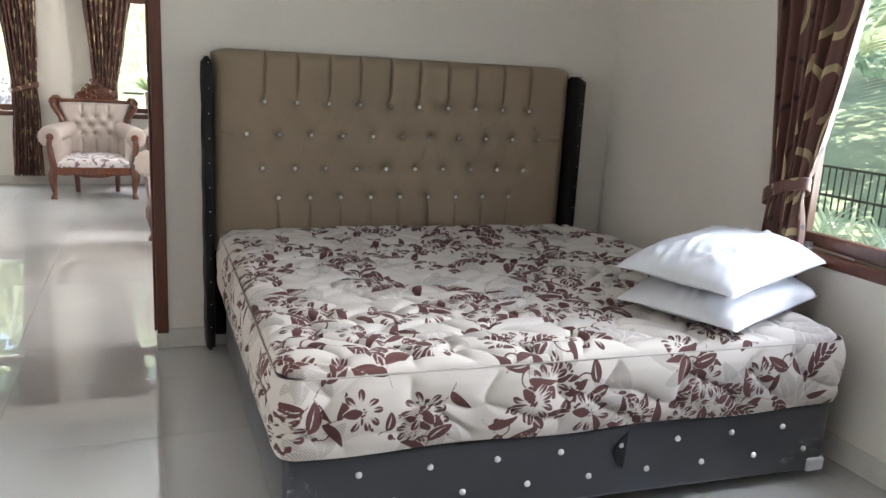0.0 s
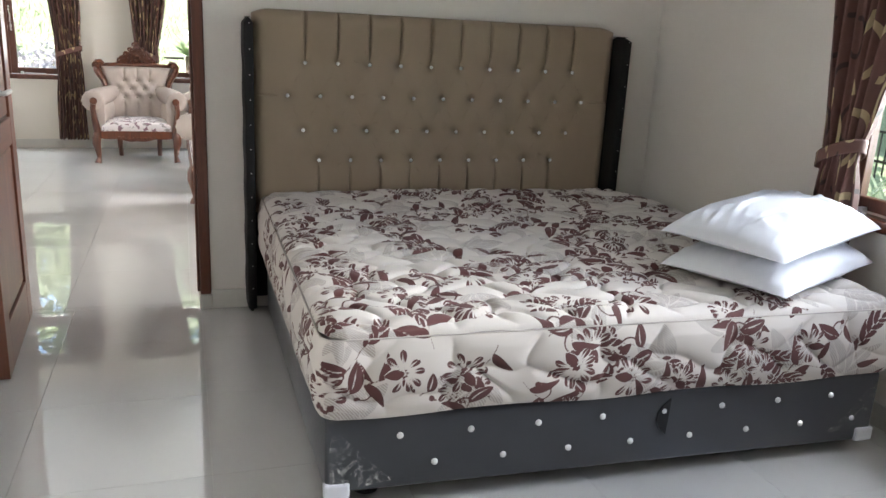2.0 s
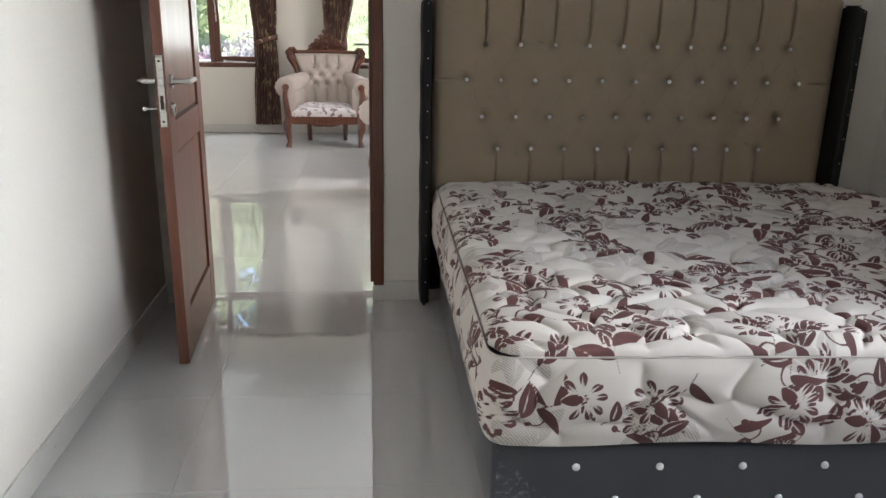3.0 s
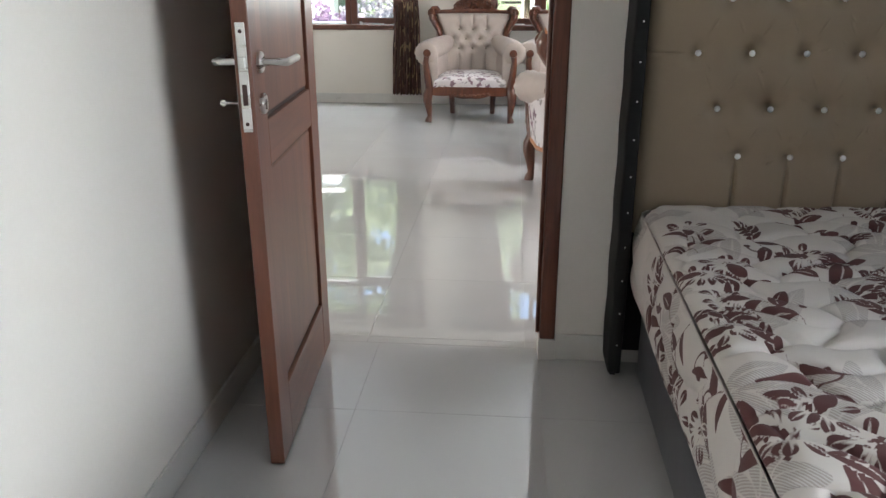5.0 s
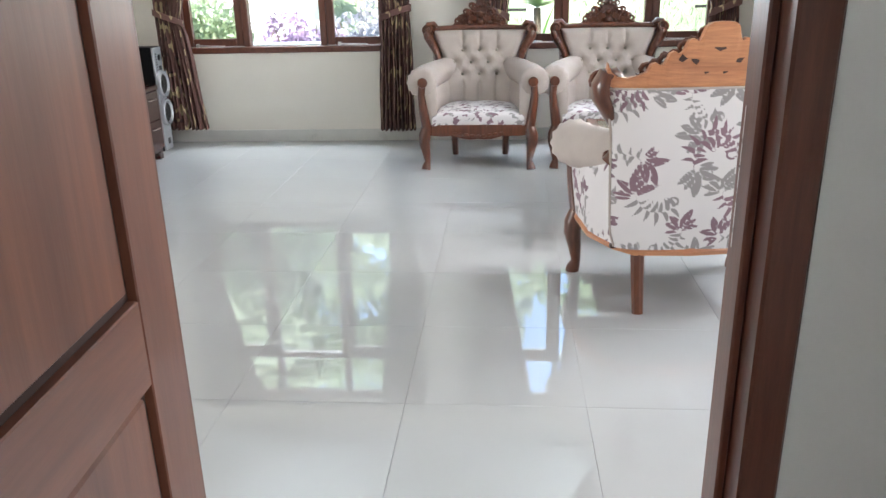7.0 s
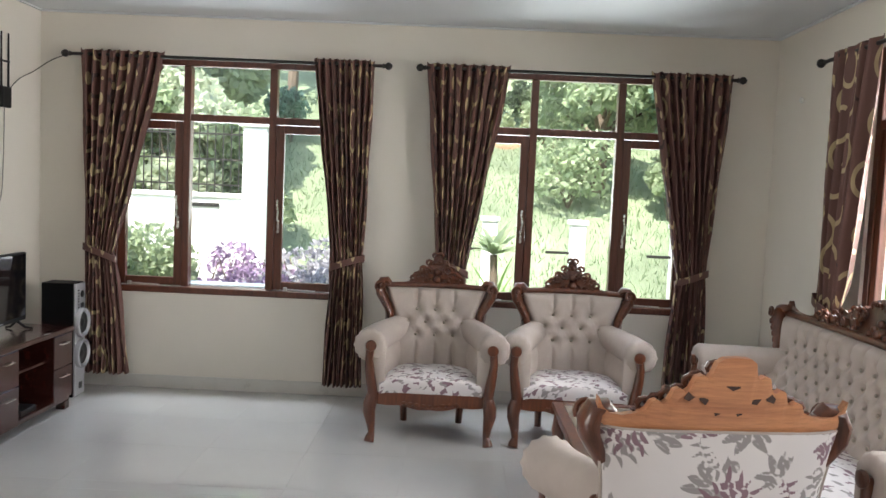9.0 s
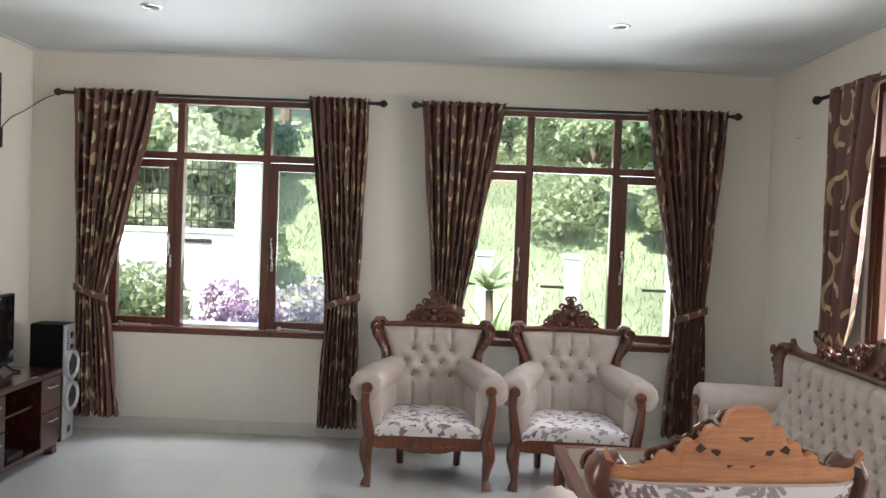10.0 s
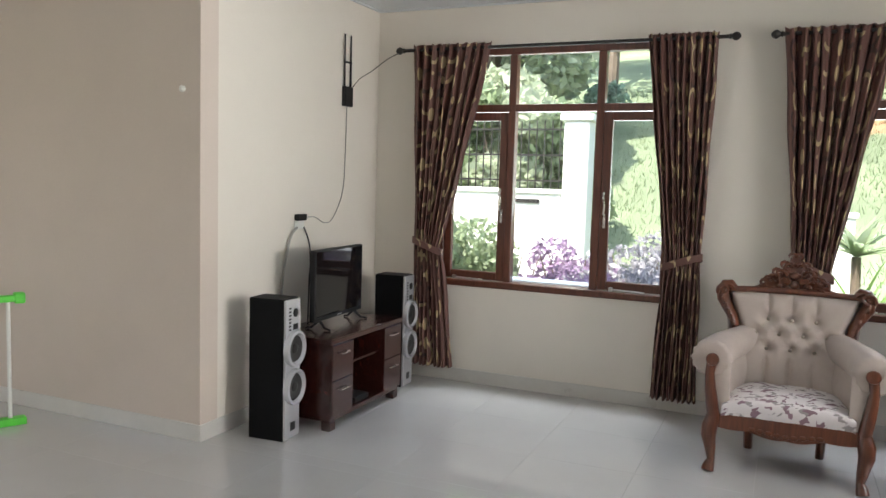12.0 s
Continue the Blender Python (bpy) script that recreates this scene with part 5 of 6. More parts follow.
def curtain(m, top, waist, foot, z_foot, seed, label, pleats=9, cloth=CURT, z_waist=1.055, z_top=2.565):
    """A gathered, tied-back curtain; local x along the wall, y into the room is negative; top, waist and foot are (x0, x1)."""
    rng = random.Random(seed)
    ob = thing("curtain", label, "curtain", m, "brown tied-back curtains")
    nu, nv = 220, 150
    u = np.linspace(0, 1, nu)[None]
    z = np.linspace(z_foot, z_top, nv)[:, None]
    f = np.clip((z_top - z) / (z_top - z_waist), 0, 1)
    g = np.clip((z_waist - z) / (z_waist - z_foot), 0, 1)
    bow = f ** 1.25 + 0.06 * np.sin(f * math.pi)
    lo = top[0] + (waist[0] - top[0]) * bow
    hi = top[1] + (waist[1] - top[1]) * bow
    flare = g ** 0.75
    lo = np.where(z < z_waist, waist[0] + (foot[0] - waist[0]) * flare, lo)
    hi = np.where(z < z_waist, waist[1] + (foot[1] - waist[1]) * flare, hi)
    pinch = np.exp(-((z - z_waist) / 0.10) ** 2)
    amp = (0.030 + 0.014 * np.sin(f * 2.6)) * (1 - 0.55 * pinch)
    ph = rng.uniform(0, 6)
    w = 2 * math.pi * pleats * u + ph + 0.5 * np.sin(2 * math.pi * u * 2.3 + ph) + 0.25 * np.sin(z * 2.2 + u * 5)
    y = amp * np.sin(w) + 0.35 * amp * np.sin(2.3 * w + 1.3 + z * 1.2)
    x = lo + (hi - lo) * (u + 0.010 * np.cos(w)) + 0.004 * np.sin(z * 9 + u * 20)
    y = y * (0.25 + 0.75 * np.clip(np.minimum(u, 1 - u) / 0.10, 0, 1))
    zz = z + 0.010 * np.sin(w * 1.0) * (z > z_top - 0.02) + 0.006 * np.sin(w) * (z < z_foot + 0.02) + 0 * u
    belly = -0.02 * pinch
    P = np.stack([x + 0 * z, y + belly, zz], -1)
    uu, vv = (u * 1.75 + 0.1 * seed) + 0 * z, (z - z_foot) + 0 * u
    A = {k: cloth.at(k, np.mod(uu, 1.97), np.mod(vv + 0.21 * seed, 2.55)) for k in ("dark", "pale")}
    grid_mesh("drape", P, M_CURTAIN, ob, "brown cloth with gold rings and ovals", attrs=A, solid=0.002)
    n, k = 8, 48
    P = np.zeros((n, k, 3))
    cx, rx = (waist[0] + waist[1]) / 2, (waist[1] - waist[0]) / 2 + 0.014
    for i in range(n):
        for j in range(k):
            a = 2 * math.pi * j / k
            P[i, j] = (cx + rx * math.cos(a), -0.02 + 0.060 * math.sin(a), z_waist - 0.026 + 0.052 * i / (n - 1) + 0.045 * math.cos(a) * (-1 if seed % 2 else 1) - 0.012 * math.sin(a))
    A = {q: cloth.at(q, np.linspace(0.1, 1.4, k)[None] + 0 * np.zeros((n, 1)), np.linspace(0.3, 0.37, n)[:, None] + np.zeros((1, k))) for q in ("dark", "pale")}
    grid_mesh("tieback", P, M_CURTAIN, ob, "matching cloth tie-back", attrs=A, closed_u=True, solid=0.004)
    return ob


def curtain_rod(m, length, label):
    ob = thing("curtain_rod", label, "curtain rod", m, "black curtain rods")
    bm = bmesh.new()
    add_tube(bm, [(0, 0, 0), (length, 0, 0)], 0.0125, 12)
    part("pole", bm, M_IRON, ob, smooth=True)
    for x, s in ((0, -1), (length, 1)):
        bm = bmesh.new()
        rot = Matrix.Translation((x, 0, 0)) @ Matrix.Rotation(radians(90 * s), 4, "Y")
        add_lathe(bm, [(0.0125, 0.0), (0.019, 0.004), (0.019, 0.010), (0.012, 0.016), (0.026, 0.032), (0.029, 0.044), (0.022, 0.060), (0.008, 0.072)], rot, 14)
        part("finial", bm, M_IRON, ob, "turned black finial", smooth=True)
    for x in (0.10, length - 0.10):
        bm = bmesh.new()
        add_tube(bm, [(x, 0, 0), (x, 0.155, 0.0)], 0.007, 8)
        add_lathe(bm, [(0.024, 0), (0.024, 0.006)], Matrix.Translation((x, 0.158, 0)) @ Matrix.Rotation(radians(90), 4, "X"), 12)
        part("bracket", bm, M_IRON, ob, smooth=True)
    return ob


RY = 9.642
curtain_rod(pose(-3.16, RY, 2.528), 2.32, "black iron curtain rod with turned finials above the window")
curtain_rod(pose(-0.52, RY, 2.528), 2.28, "black iron curtain rod with turned finials above the window")
curtain_rod(pose(2.0, 8.80, 2.528, 0, 0, -90), 2.55, "black iron curtain rod on the side wall")
curtain_rod(pose(2.52, 2.98, 2.528, 0, 0, -90), 2.35, "black iron curtain rod above the bedroom window")
curtain(pose(0, RY, 0), (-3.09, -2.46), (-3.03, -2.81), (-3.06, -2.70), 0.14, 1, "brown curtain with gold rings, tied back near the corner")
curtain(pose(0, RY, 0), (-1.345, -0.90), (-1.17, -0.935), (-1.22, -0.92), 0.12, 2, "brown curtain with gold ovals, tied back beside the window")
curtain(pose(0, RY, 0), (-0.51, 0.105), (-0.38, -0.155), (-0.42, -0.14), 0.13, 3, "brown curtain with gold rings, tied back behind an armchair")
curtain(pose(0, RY, 0), (1.14, 1.735), (1.41, 1.625), (1.345, 1.67), 0.15, 4, "brown curtain with gold rings, tied back behind the chairs")
curtain(pose(2.0, 8.66, 0, 0, 0, -90), (0.0, 0.54), (0.04, 0.33), (0.02, 0.35), 0.14, 5, "brown curtain with large gold rings behind the sofa", pleats=5, cloth=CURT_BIG, z_waist=1.03)
curtain(pose(2.55, 2.93, 0, 0, 0, -90), (0.03, 0.70), (0.25, 0.43), (0.20, 0.42), 0.30, 6, "brown curtain with large gold rings beside the bed", pleats=7, cloth=CURT_BIG, z_waist=1.04)


# ---- television corner ----
M_MAHOGANY = wood("mahogany_veneer", (0.024, 0.006, 0.005), (0.060, 0.015, 0.011), rough=0.22, coat=0.5, along="Y")
M_SILVER = plain("silver_plastic", (0.60, 0.60, 0.62), rough=0.25, metal=0.4, vary=0.06, bump=0.03)
M_CONE = plain("grey_speaker_cone", (0.045, 0.043, 0.042), rough=0.6, vary=0.2)
M_VENEER = plain("black_vinyl_veneer", (0.005, 0.005, 0.0055), rough=0.55, vary=0.2, grain=120, bump=0.08)
M_CONE.node_tree.nodes["Principled BSDF"].inputs["Specular IOR Level"].default_value = 0.15
M_VENEER.node_tree.nodes["Principled BSDF"].inputs["Specular IOR Level"].default_value = 0.12
M_SCREEN = plain("tv_screen", (0.006, 0.006, 0.007), rough=0.03, vary=0.02, bump=0)
M_SOCKET = plain("white_socket_plastic", (0.70, 0.70, 0.66), rough=0.4, vary=0.04, bump=0)
M_CABLE = plain("grey_cable", (0.30, 0.29, 0.26), rough=0.5)


def tv_cabinet():
    ob = thing("tv_cabinet", "glossy mahogany television cabinet with drawers and open shelves", "cabinet", pose(-3.36, 8.235, 0))
    d, w, h = 0.475, 0.94, 0.578
    part("top", box(0, d, 0, w, h - 0.035, h, 0.006, 2), M_MAHOGANY, ob, "polished mahogany top")
    for y in (0.02, 0.245, w - 0.265, w - 0.04):
        part("upright", box(0.02, d - 0.022, y, y + 0.02, 0.09, h - 0.0355), M_MAHOGANY, ob)
    part("bottom", box(0.02, d - 0.02, 0.02, w - 0.02, 0.06, 0.0895, 0.003), M_MAHOGANY, ob)
    part("back_panel", box(0.008, 0.0195, 0.02, w - 0.02, 0.09, h - 0.0355), M_MAHOGANY, ob)
    part("shelf", box(0.025, d - 0.04, 0.2655, w - 0.2655, 0.375, 0.39), M_MAHOGANY, ob)
    for y0, y1 in ((0.018, 0.262), (w - 0.262, w - 0.018)):
        for z0, z1 in ((0.092, 0.315), (0.318, h - 0.038)):
            dr = part("drawer", box(d - 0.0215, d - 0.002, y0, y1, z0, z1, 0.004), M_MAHOGANY, ob)
            bm = bmesh.new()
            ym, zm = (y0 + y1) / 2, z1 - 0.06
            add_tube(bm, [(d - 0.002, ym - 0.05, zm), (d + 0.018, ym - 0.05, zm), (d + 0.018, ym + 0.05, zm), (d - 0.002, ym + 0.05, zm)], 0.004, 6)
            part("handle", bm, M_STEEL, dr, "slim steel bar handle", smooth=True)
    for y in (0.02, w - 0.085):
        for x in (0.02, d - 0.085):
            part("foot", box(x, x + 0.065, y, y + 0.065, 0.0, 0.0595, 0.004), M_MAHOGANY, ob)


tv_cabinet()
tagged(link_mesh("dvd_player", box(-3.10, -2.93, 8.60, 8.78, 0.0905, 0.125, 0.004), M_PLASTIC), "small black player box inside the cabinet", "player")
tagged(link_mesh("sticker", box(-2.905, -2.8845, 8.80, 8.86, 0.5785, 0.5792), M_SILVER), "small silver label on the cabinet top", "label")


def television():
    ob = thing("television", "flat black television on two splayed feet", "television", pose(-3.15, 8.715, 0.5785, 0, 0, 3))
    w, z0, z1 = 0.325, 0.055, 0.515
    part("bezel", box(-0.022, 0.018, -w, w, z0, z1, 0.006, 2), M_PLASTIC, ob)
    part("screen", box(0.0185, 0.0195, -w + 0.012, w - 0.012, z0 + 0.028, z1 - 0.012), M_SCREEN, ob, "dark reflective screen")
    part("logo_bar", box(0.0185, 0.0195, -0.028, 0.028, z0 + 0.010, z0 + 0.018), M_SILVER, ob)
    for s in (-1, 1):
        bm = bmesh.new()
        add_tube(bm, [(0.0, s * (w - 0.09), z0 + 0.004), (0.05, s * (w - 0.075), 0.012), (0.095, s * (w - 0.065), 0.006)], [0.010, 0.008, 0.006], 8)
        add_tube(bm, [(0.0, s * (w - 0.09), z0 + 0.004), (-0.05, s * (w - 0.075), 0.012), (-0.085, s * (w - 0.065), 0.006)], [0.010, 0.008, 0.006], 8)
        part("foot", bm, M_PLASTIC, ob, smooth=True)


television()


def floor_speaker(m, label):
    ob = thing("floor_speaker", label, "speaker", m, "pair of floor speakers")
    d, w, h = 0.245, 0.175, 0.842
    part("cabinet", box(-d, -0.018, 0, w, 0, h, 0.003), M_VENEER, ob, "black box")
    part("baffle", box(-0.0178, 0.0, 0.004, w - 0.004, 0.004, h - 0.004, 0.006, 2), M_SILVER, ob, "silver plastic front")
    for z in (0.315, 0.545):
        wf = bmesh.new()
        rot = Matrix.Translation((0, w / 2, z)) @ Matrix.Rotation(radians(90), 4, "Y")
        add_lathe(wf, [(0.104, -0.006), (0.108, 0.012), (0.106, 0.030), (0.092, 0.034), (0.082, 0.020), (0.080, 0.006)], rot, 32)
        drv = part("woofer_ring", wf, M_SILVER, ob, "wide silver ring", smooth=True)
        wc = bmesh.new()
        add_lathe(wc, [(0.081, 0.0105), (0.075, 0.019), (0.064, 0.015), (0.030, 0.0115), (0.028, 0.019), (0.012, 0.025)], rot, 28)
        part("cone", wc, M_CONE, drv, "grey woofer cone", smooth=True)
    bm = bmesh.new()
    add_lathe(bm, [(0.026, 0.0005), (0.026, 0.004), (0.010, 0.008)], Matrix.Translation((0, w * 0.62, 0.755)) @ Matrix.Rotation(radians(90), 4, "Y"), 20)
    part("tweeter", bm, M_PLASTIC, ob, smooth=True)
    part("badge", box(0.0003, 0.0025, w * 0.48, w * 0.78, 0.655, 0.69, 0.001), M_PLASTIC, ob)
    for k in range(7):
        part("grille_slot", box(0.0003, 0.002, w * 0.20, w * 0.34, 0.655 + k * 0.021, 0.666 + k * 0.021), M_PLASTIC, ob)
    part("port", box(0.0003, 0.003, w * 0.36, w * 0.66, 0.05, 0.10, 0.001), M_PLASTIC, ob, "dark bass port")


floor_speaker(pose(-3.035, 7.972, 0, 0, 0, 5), "tall black floor speaker with silver front and two woofers")
floor_speaker(pose(-2.985, 9.395, 0, 0, 0, 3), "tall black and silver floor speaker beside the cabinet")


def wall_electrics():
    ob = thing("router", "small black antenna box with two tall aerials on the wall", "router", pose(-3.47, 9.30, 2.0))
    part("body", box(0.001, 0.035, -0.055, 0.055, 0.08, 0.225, 0.006, 2), M_PLASTIC, ob)
    for y in (-0.045, 0.04):
        bm = bmesh.new()
        add_tube(bm, [(0.018, y, 0.22), (0.018, y, 0.60)], [0.008, 0.006], 8)
        part("aerial", bm, M_PLASTIC, ob, smooth=True)
    part("crossbar", box(0.012, 0.024, -0.055, 0.05, 0.395, 0.407), M_PLASTIC, ob)
    so = thing("wall_socket", "white wall socket with a black adapter and cables", "socket", pose(-3.47, 8.715, 1.20))
    part("plate", box(0.0005, 0.012, -0.055, 0.055, 0.0, 0.055, 0.003), M_SOCKET, so)
    part("adapter", box(0.0005, 0.042, -0.05, 0.045, 0.058, 0.10, 0.004), M_PLASTIC, so, "black plug adapter")

    def cable(pts, label, r=0.004, mat=M_CABLE):
        bm = bmesh.new()
        P = [Vector(p) for p in pts]
        smooth = []
        for i in range(len(P) - 1):
            p0, p1, p2, p3 = P[max(i - 1, 0)], P[i], P[i + 1], P[min(i + 2, len(P) - 1)]
            for k in range(6):
                s = k / 6
                smooth.append(0.5 * ((2 * p1) + (p2 - p0) * s + (2 * p0 - 5 * p1 + 4 * p2 - p3) * s * s + (3 * p1 - p0 - 3 * p2 + p3) * s ** 3))
        add_tube(bm, smooth + [P[-1]], r, 6)
        tagged(link_mesh("cable", bm, mat, smooth=True), label, "cable")
    cable([(-3.462, 9.31, 2.085), (-3.462, 9.30, 1.75), (-3.462, 9.27, 1.45), (-3.462, 9.14, 1.26), (-3.462, 9.03, 1.23), (-3.462, 8.90, 1.275), (-3.45, 8.76, 1.275)], "thin grey cable sagging from aerial box to socket", 0.0035)
    cable([(-3.462, 9.34, 2.19), (-3.44, 9.45, 2.30), (-3.40, 9.56, 2.37), (-3.30, 9.63, 2.47), (-3.20, 9.642, 2.515)], "thin dark cable from aerial box to curtain rod", 0.0035, M_IRON)
    cable([(-3.455, 8.68, 1.21), (-3.45, 8.60, 1.15), (-3.45, 8.53, 0.95), (-3.45, 8.50, 0.72), (-3.44, 8.49, 0.30)], "pale grey cable hanging behind the television", 0.009)
    cable([(-3.455, 8.76, 1.21), (-3.45, 8.82, 1.10), (-3.45, 8.84, 0.95), (-3.44, 8.81, 0.80), (-3.44, 8.80, 0.40)], "dark cable hanging behind the television", 0.006, M_IRON)
    s2 = thing("wall_socket", "small white wall socket low on the wall", "socket", pose(1.89, 9.80, 0.44))
    part("plate", box(-0.04, 0.04, -0.010, -0.0005, 0.0, 0.08, 0.003), M_SOCKET, s2)
    part("outlet", box(-0.013, 0.015, -0.0125, -0.0103, 0.022, 0.058, 0.001), M_GROUT, s2)


wall_electrics()


def downlight(x, y):
    ob = thing("downlight", "round chrome recessed ceiling downlight, switched off", "downlight", pose(x, y, CEIL), "recessed downlights")
    bm = bmesh.new()
    add_lathe(bm, [(0.060, -0.0005), (0.062, -0.006), (0.050, -0.010), (0.044, -0.006)], Matrix.Identity(4), 28)
    part("rim", bm, M_STEEL, ob, smooth=True)
    bm = bmesh.new()
    add_lathe(bm, [(0.043, -0.0065), (0.030, -0.008), (0.012, -0.0105)], Matrix.Identity(4), 24)
    part("bulb", bm, M_CONE, ob, "dim grey bulb", smooth=True)


downlight(0.687, 8.555)
downlight(-2.071, 8.478)


def drying_rack():
    M_GREEN = plain("green_plastic", (0.10, 0.62, 0.06), rough=0.4, vary=0.08)
    ob = thing("drying_rack", "folding stand with green plastic ends and a pale pole", "stand", pose(-4.66, 7.44, 0, 0, 0, 62))
    bm = bmesh.new()
    add_tube(bm, [(0, 0, 0.045), (0, 0, 0.755)], 0.012, 10)
    part("pole", bm, M_SOCKET, ob, smooth=True)
    part("foot_bar", box(-0.22, 0.085, -0.035, 0.035, 0.0, 0.045, 0.008, 2), M_GREEN, ob, "bright green plastic foot")
    bm = box(-0.20, 0.085, -0.03, 0.03, 0.755, 0.795, 0.010, 2)
    add_box(bm, 0.03, 0.09, -0.036, 0.036, 0.745, 0.81, 0.010, 2)
    part("top_bar", bm, M_GREEN, ob, "bright green plastic top")


drying_rack()
for _n, _x, _y, _z, _ax in (("nail", -3.592, 7.735, 2.03, "y"), ("nail", 2.105, 9.319, 2.361, "x")):
    bm = bmesh.new()
    add_lathe(bm, [(0.018, -0.015), (0.020, 0.0), (0.010, 0.010)], Matrix.Translation((_x, _y, _z)) @ Matrix.Rotation(radians(90), 4, "X" if _ax == "y" else "Y"), 8)
    tagged(link_mesh(_n, bm, M_SOCKET), "pale plastic plug in a bare wall", "wall plug")


# ---- garden ----
M_GRASS = plain("lawn_grass", (0.19, 0.235, 0.14), rough=0.95, vary=0.4, grain=22, bump=0.5, blotch=0.45, depth=0.03)
M_BARK = plain("bark", (0.16, 0.12, 0.09), rough=0.9, vary=0.3, grain=30, bump=0.6)
M_RENDER = plain("white_render", (0.78, 0.77, 0.74), rough=0.8, vary=0.06, grain=30, bump=0.15, blotch=1.2)
M_SOIL = plain("bare_soil", (0.27, 0.15, 0.085), rough=0.95, vary=0.25, grain=14, bump=0.4, blotch=1.0)


def leaf_mat(name, color, spread=0.5, through=0.45):
    m = bpy.data.materials.new(name)
    t, b = nodes_of(m)
    g = t.nodes.new("ShaderNodeNewGeometry")
    c = ramp(t, g.outputs["Random Per Island"], [(0.0, tuple(k * (1 - spread) for k in color)), (0.6, color), (1.0, tuple(min(1, k * (1 + spread)) for k in color))])
    t.links.new(c, b.inputs["Base Color"])
    b.inputs["Roughness"].default_value = 0.5
    tr = t.nodes.new("ShaderNodeBsdfTranslucent")
    t.links.new(c, tr.inputs["Color"])
    mix = t.nodes.new("ShaderNodeMixShader")
    mix.inputs[0].default_value = through
    out = t.nodes["Material Output"]
    t.links.new(b.outputs[0], mix.inputs[1])
    t.links.new(tr.outputs[0], mix.inputs[2])
    t.links.new(mix.outputs[0], out.inputs["Surface"])
    return m


M_LEAF = leaf_mat("green_leaves", (0.36, 0.43, 0.27), 0.22, 0.6)
M_LEAF_PALE = leaf_mat("pale_leaves", (0.50, 0.55, 0.41), 0.2, 0.6)
M_LEAF_DARK = leaf_mat("dark_leaves", (0.27, 0.39, 0.30), 0.25, 0.6)
M_LEAF_PURPLE = leaf_mat("purple_leaves", (0.36, 0.25, 0.38), 0.4)
M_LEAF_SHRUB = leaf_mat("variegated_leaves", (0.40, 0.385, 0.42), 0.4)
M_BLADES = leaf_mat("grass_blades", (0.23, 0.295, 0.17), 0.25, 0.6)
M_BANANA = leaf_mat("banana_leaf", (0.20, 0.34, 0.09), 0.35, 0.55)


def ground_height(x, y):
    rise = np.clip((y - 15.5) * 0.36, 0, 13.5)
    side = np.clip((x - 7.0) * 0.32, 0, 9.0)
    roll = 0.25 * np.sin(x * 0.5 + 1) * np.sin(y * 0.37) * np.clip((np.maximum(y - 15, x - 7)) / 6, 0, 1)
    return -0.32 + np.maximum(rise, side) + roll


def make_ground():
    s = np.concatenate([np.linspace(-900, -42, 10), np.linspace(-40, 60, 126), np.linspace(62, 900, 10)])
    x, y = np.meshgrid(s, s)
    ob = grid_mesh("ground", np.stack([x, y, ground_height(x, y)], -1), M_GRASS)
    tagged(ob, "sunlit lawn rising to a grassy hillside", "ground", kind="structure")


make_ground()


def leaves(name, blobs, count, size, mat, parent=None, seed=1, flat=0.0, long=1.6):
    """Many small folded leaves spread over clumps (x, y, z, radius)."""
    r = np.random.RandomState(seed)
    b = np.array(blobs, dtype=float)
    w = b[:, 3] ** 2
    pick = r.choice(len(b), count, p=w / w.sum())
    d = r.normal(size=(count, 3))
    d /= np.linalg.norm(d, axis=1)[:, None]
    rad = b[pick, 3] * (0.55 + 0.5 * r.rand(count) ** 0.6)
    c = b[pick, :3] + d * rad[:, None] * np.array([1, 1, 0.85])
    a = r.normal(size=(count, 3))
    a[:, 2] = a[:, 2] * (1 - flat) - 0.2
    a /= np.linalg.norm(a, axis=1)[:, None]
    n = np.cross(a, r.normal(size=(count, 3)))
    n /= np.linalg.norm(n, axis=1)[:, None]
    s = size * (0.6 + 0.8 * r.rand(count))[:, None]
    V = np.stack([c - a * s * long * 0.5, c + n * s * 0.42, c + a * s * long * 0.5, c - n * s * 0.42], 1).reshape(-1, 3)
    me = bpy.data.meshes.new(name)
    me.from_pydata(V.tolist(), [], np.arange(count * 4).reshape(-1, 4).tolist())
    me.materials.append(mat)
    ob = new(name, me)
    if parent is not None:
        ob.parent = parent
    return ob


def tree(x, y, height, spread, mat, seed, label, count=5200, size=0.16, trunk=0.14):
    rng = random.Random(seed)
    z0 = float(ground_height(np.array(x), np.array(y)))
    ob = thing("tree", label, "tree", pose(x, y, z0), "garden trees")
    bm = bmesh.new()
    add_tube(bm, [(0, 0, -0.2), (0.05, 0.02, height * 0.25), (-0.04, 0.05, height * 0.55), (0.03, 0, height * 0.85)], [trunk * 1.3, trunk, trunk * 0.7, trunk * 0.25], 8)
    blobs = []
    for k in range(11):
        a = k * 2.4 + rng.uniform(-0.4, 0.4)
        h = height * rng.uniform(0.35, 0.98)
        r = spread * rng.uniform(0.45, 1.0) * (1.15 - 0.6 * h / height)
        end = (r * math.cos(a), r * math.sin(a), h)
        add_tube(bm, [(0, 0, h * 0.6), (end[0] * 0.5, end[1] * 0.5, h * 0.85), end], [trunk * 0.45, trunk * 0.3, trunk * 0.1], 6)
        blobs.append((*end, spread * rng.uniform(0.28, 0.5)))
    blobs.append((0, 0, height, spread * 0.4))
    part("trunk", bm, M_BARK, ob, smooth=True)
    leaves("crown", blobs, count, size, mat, ob, seed)
    return ob


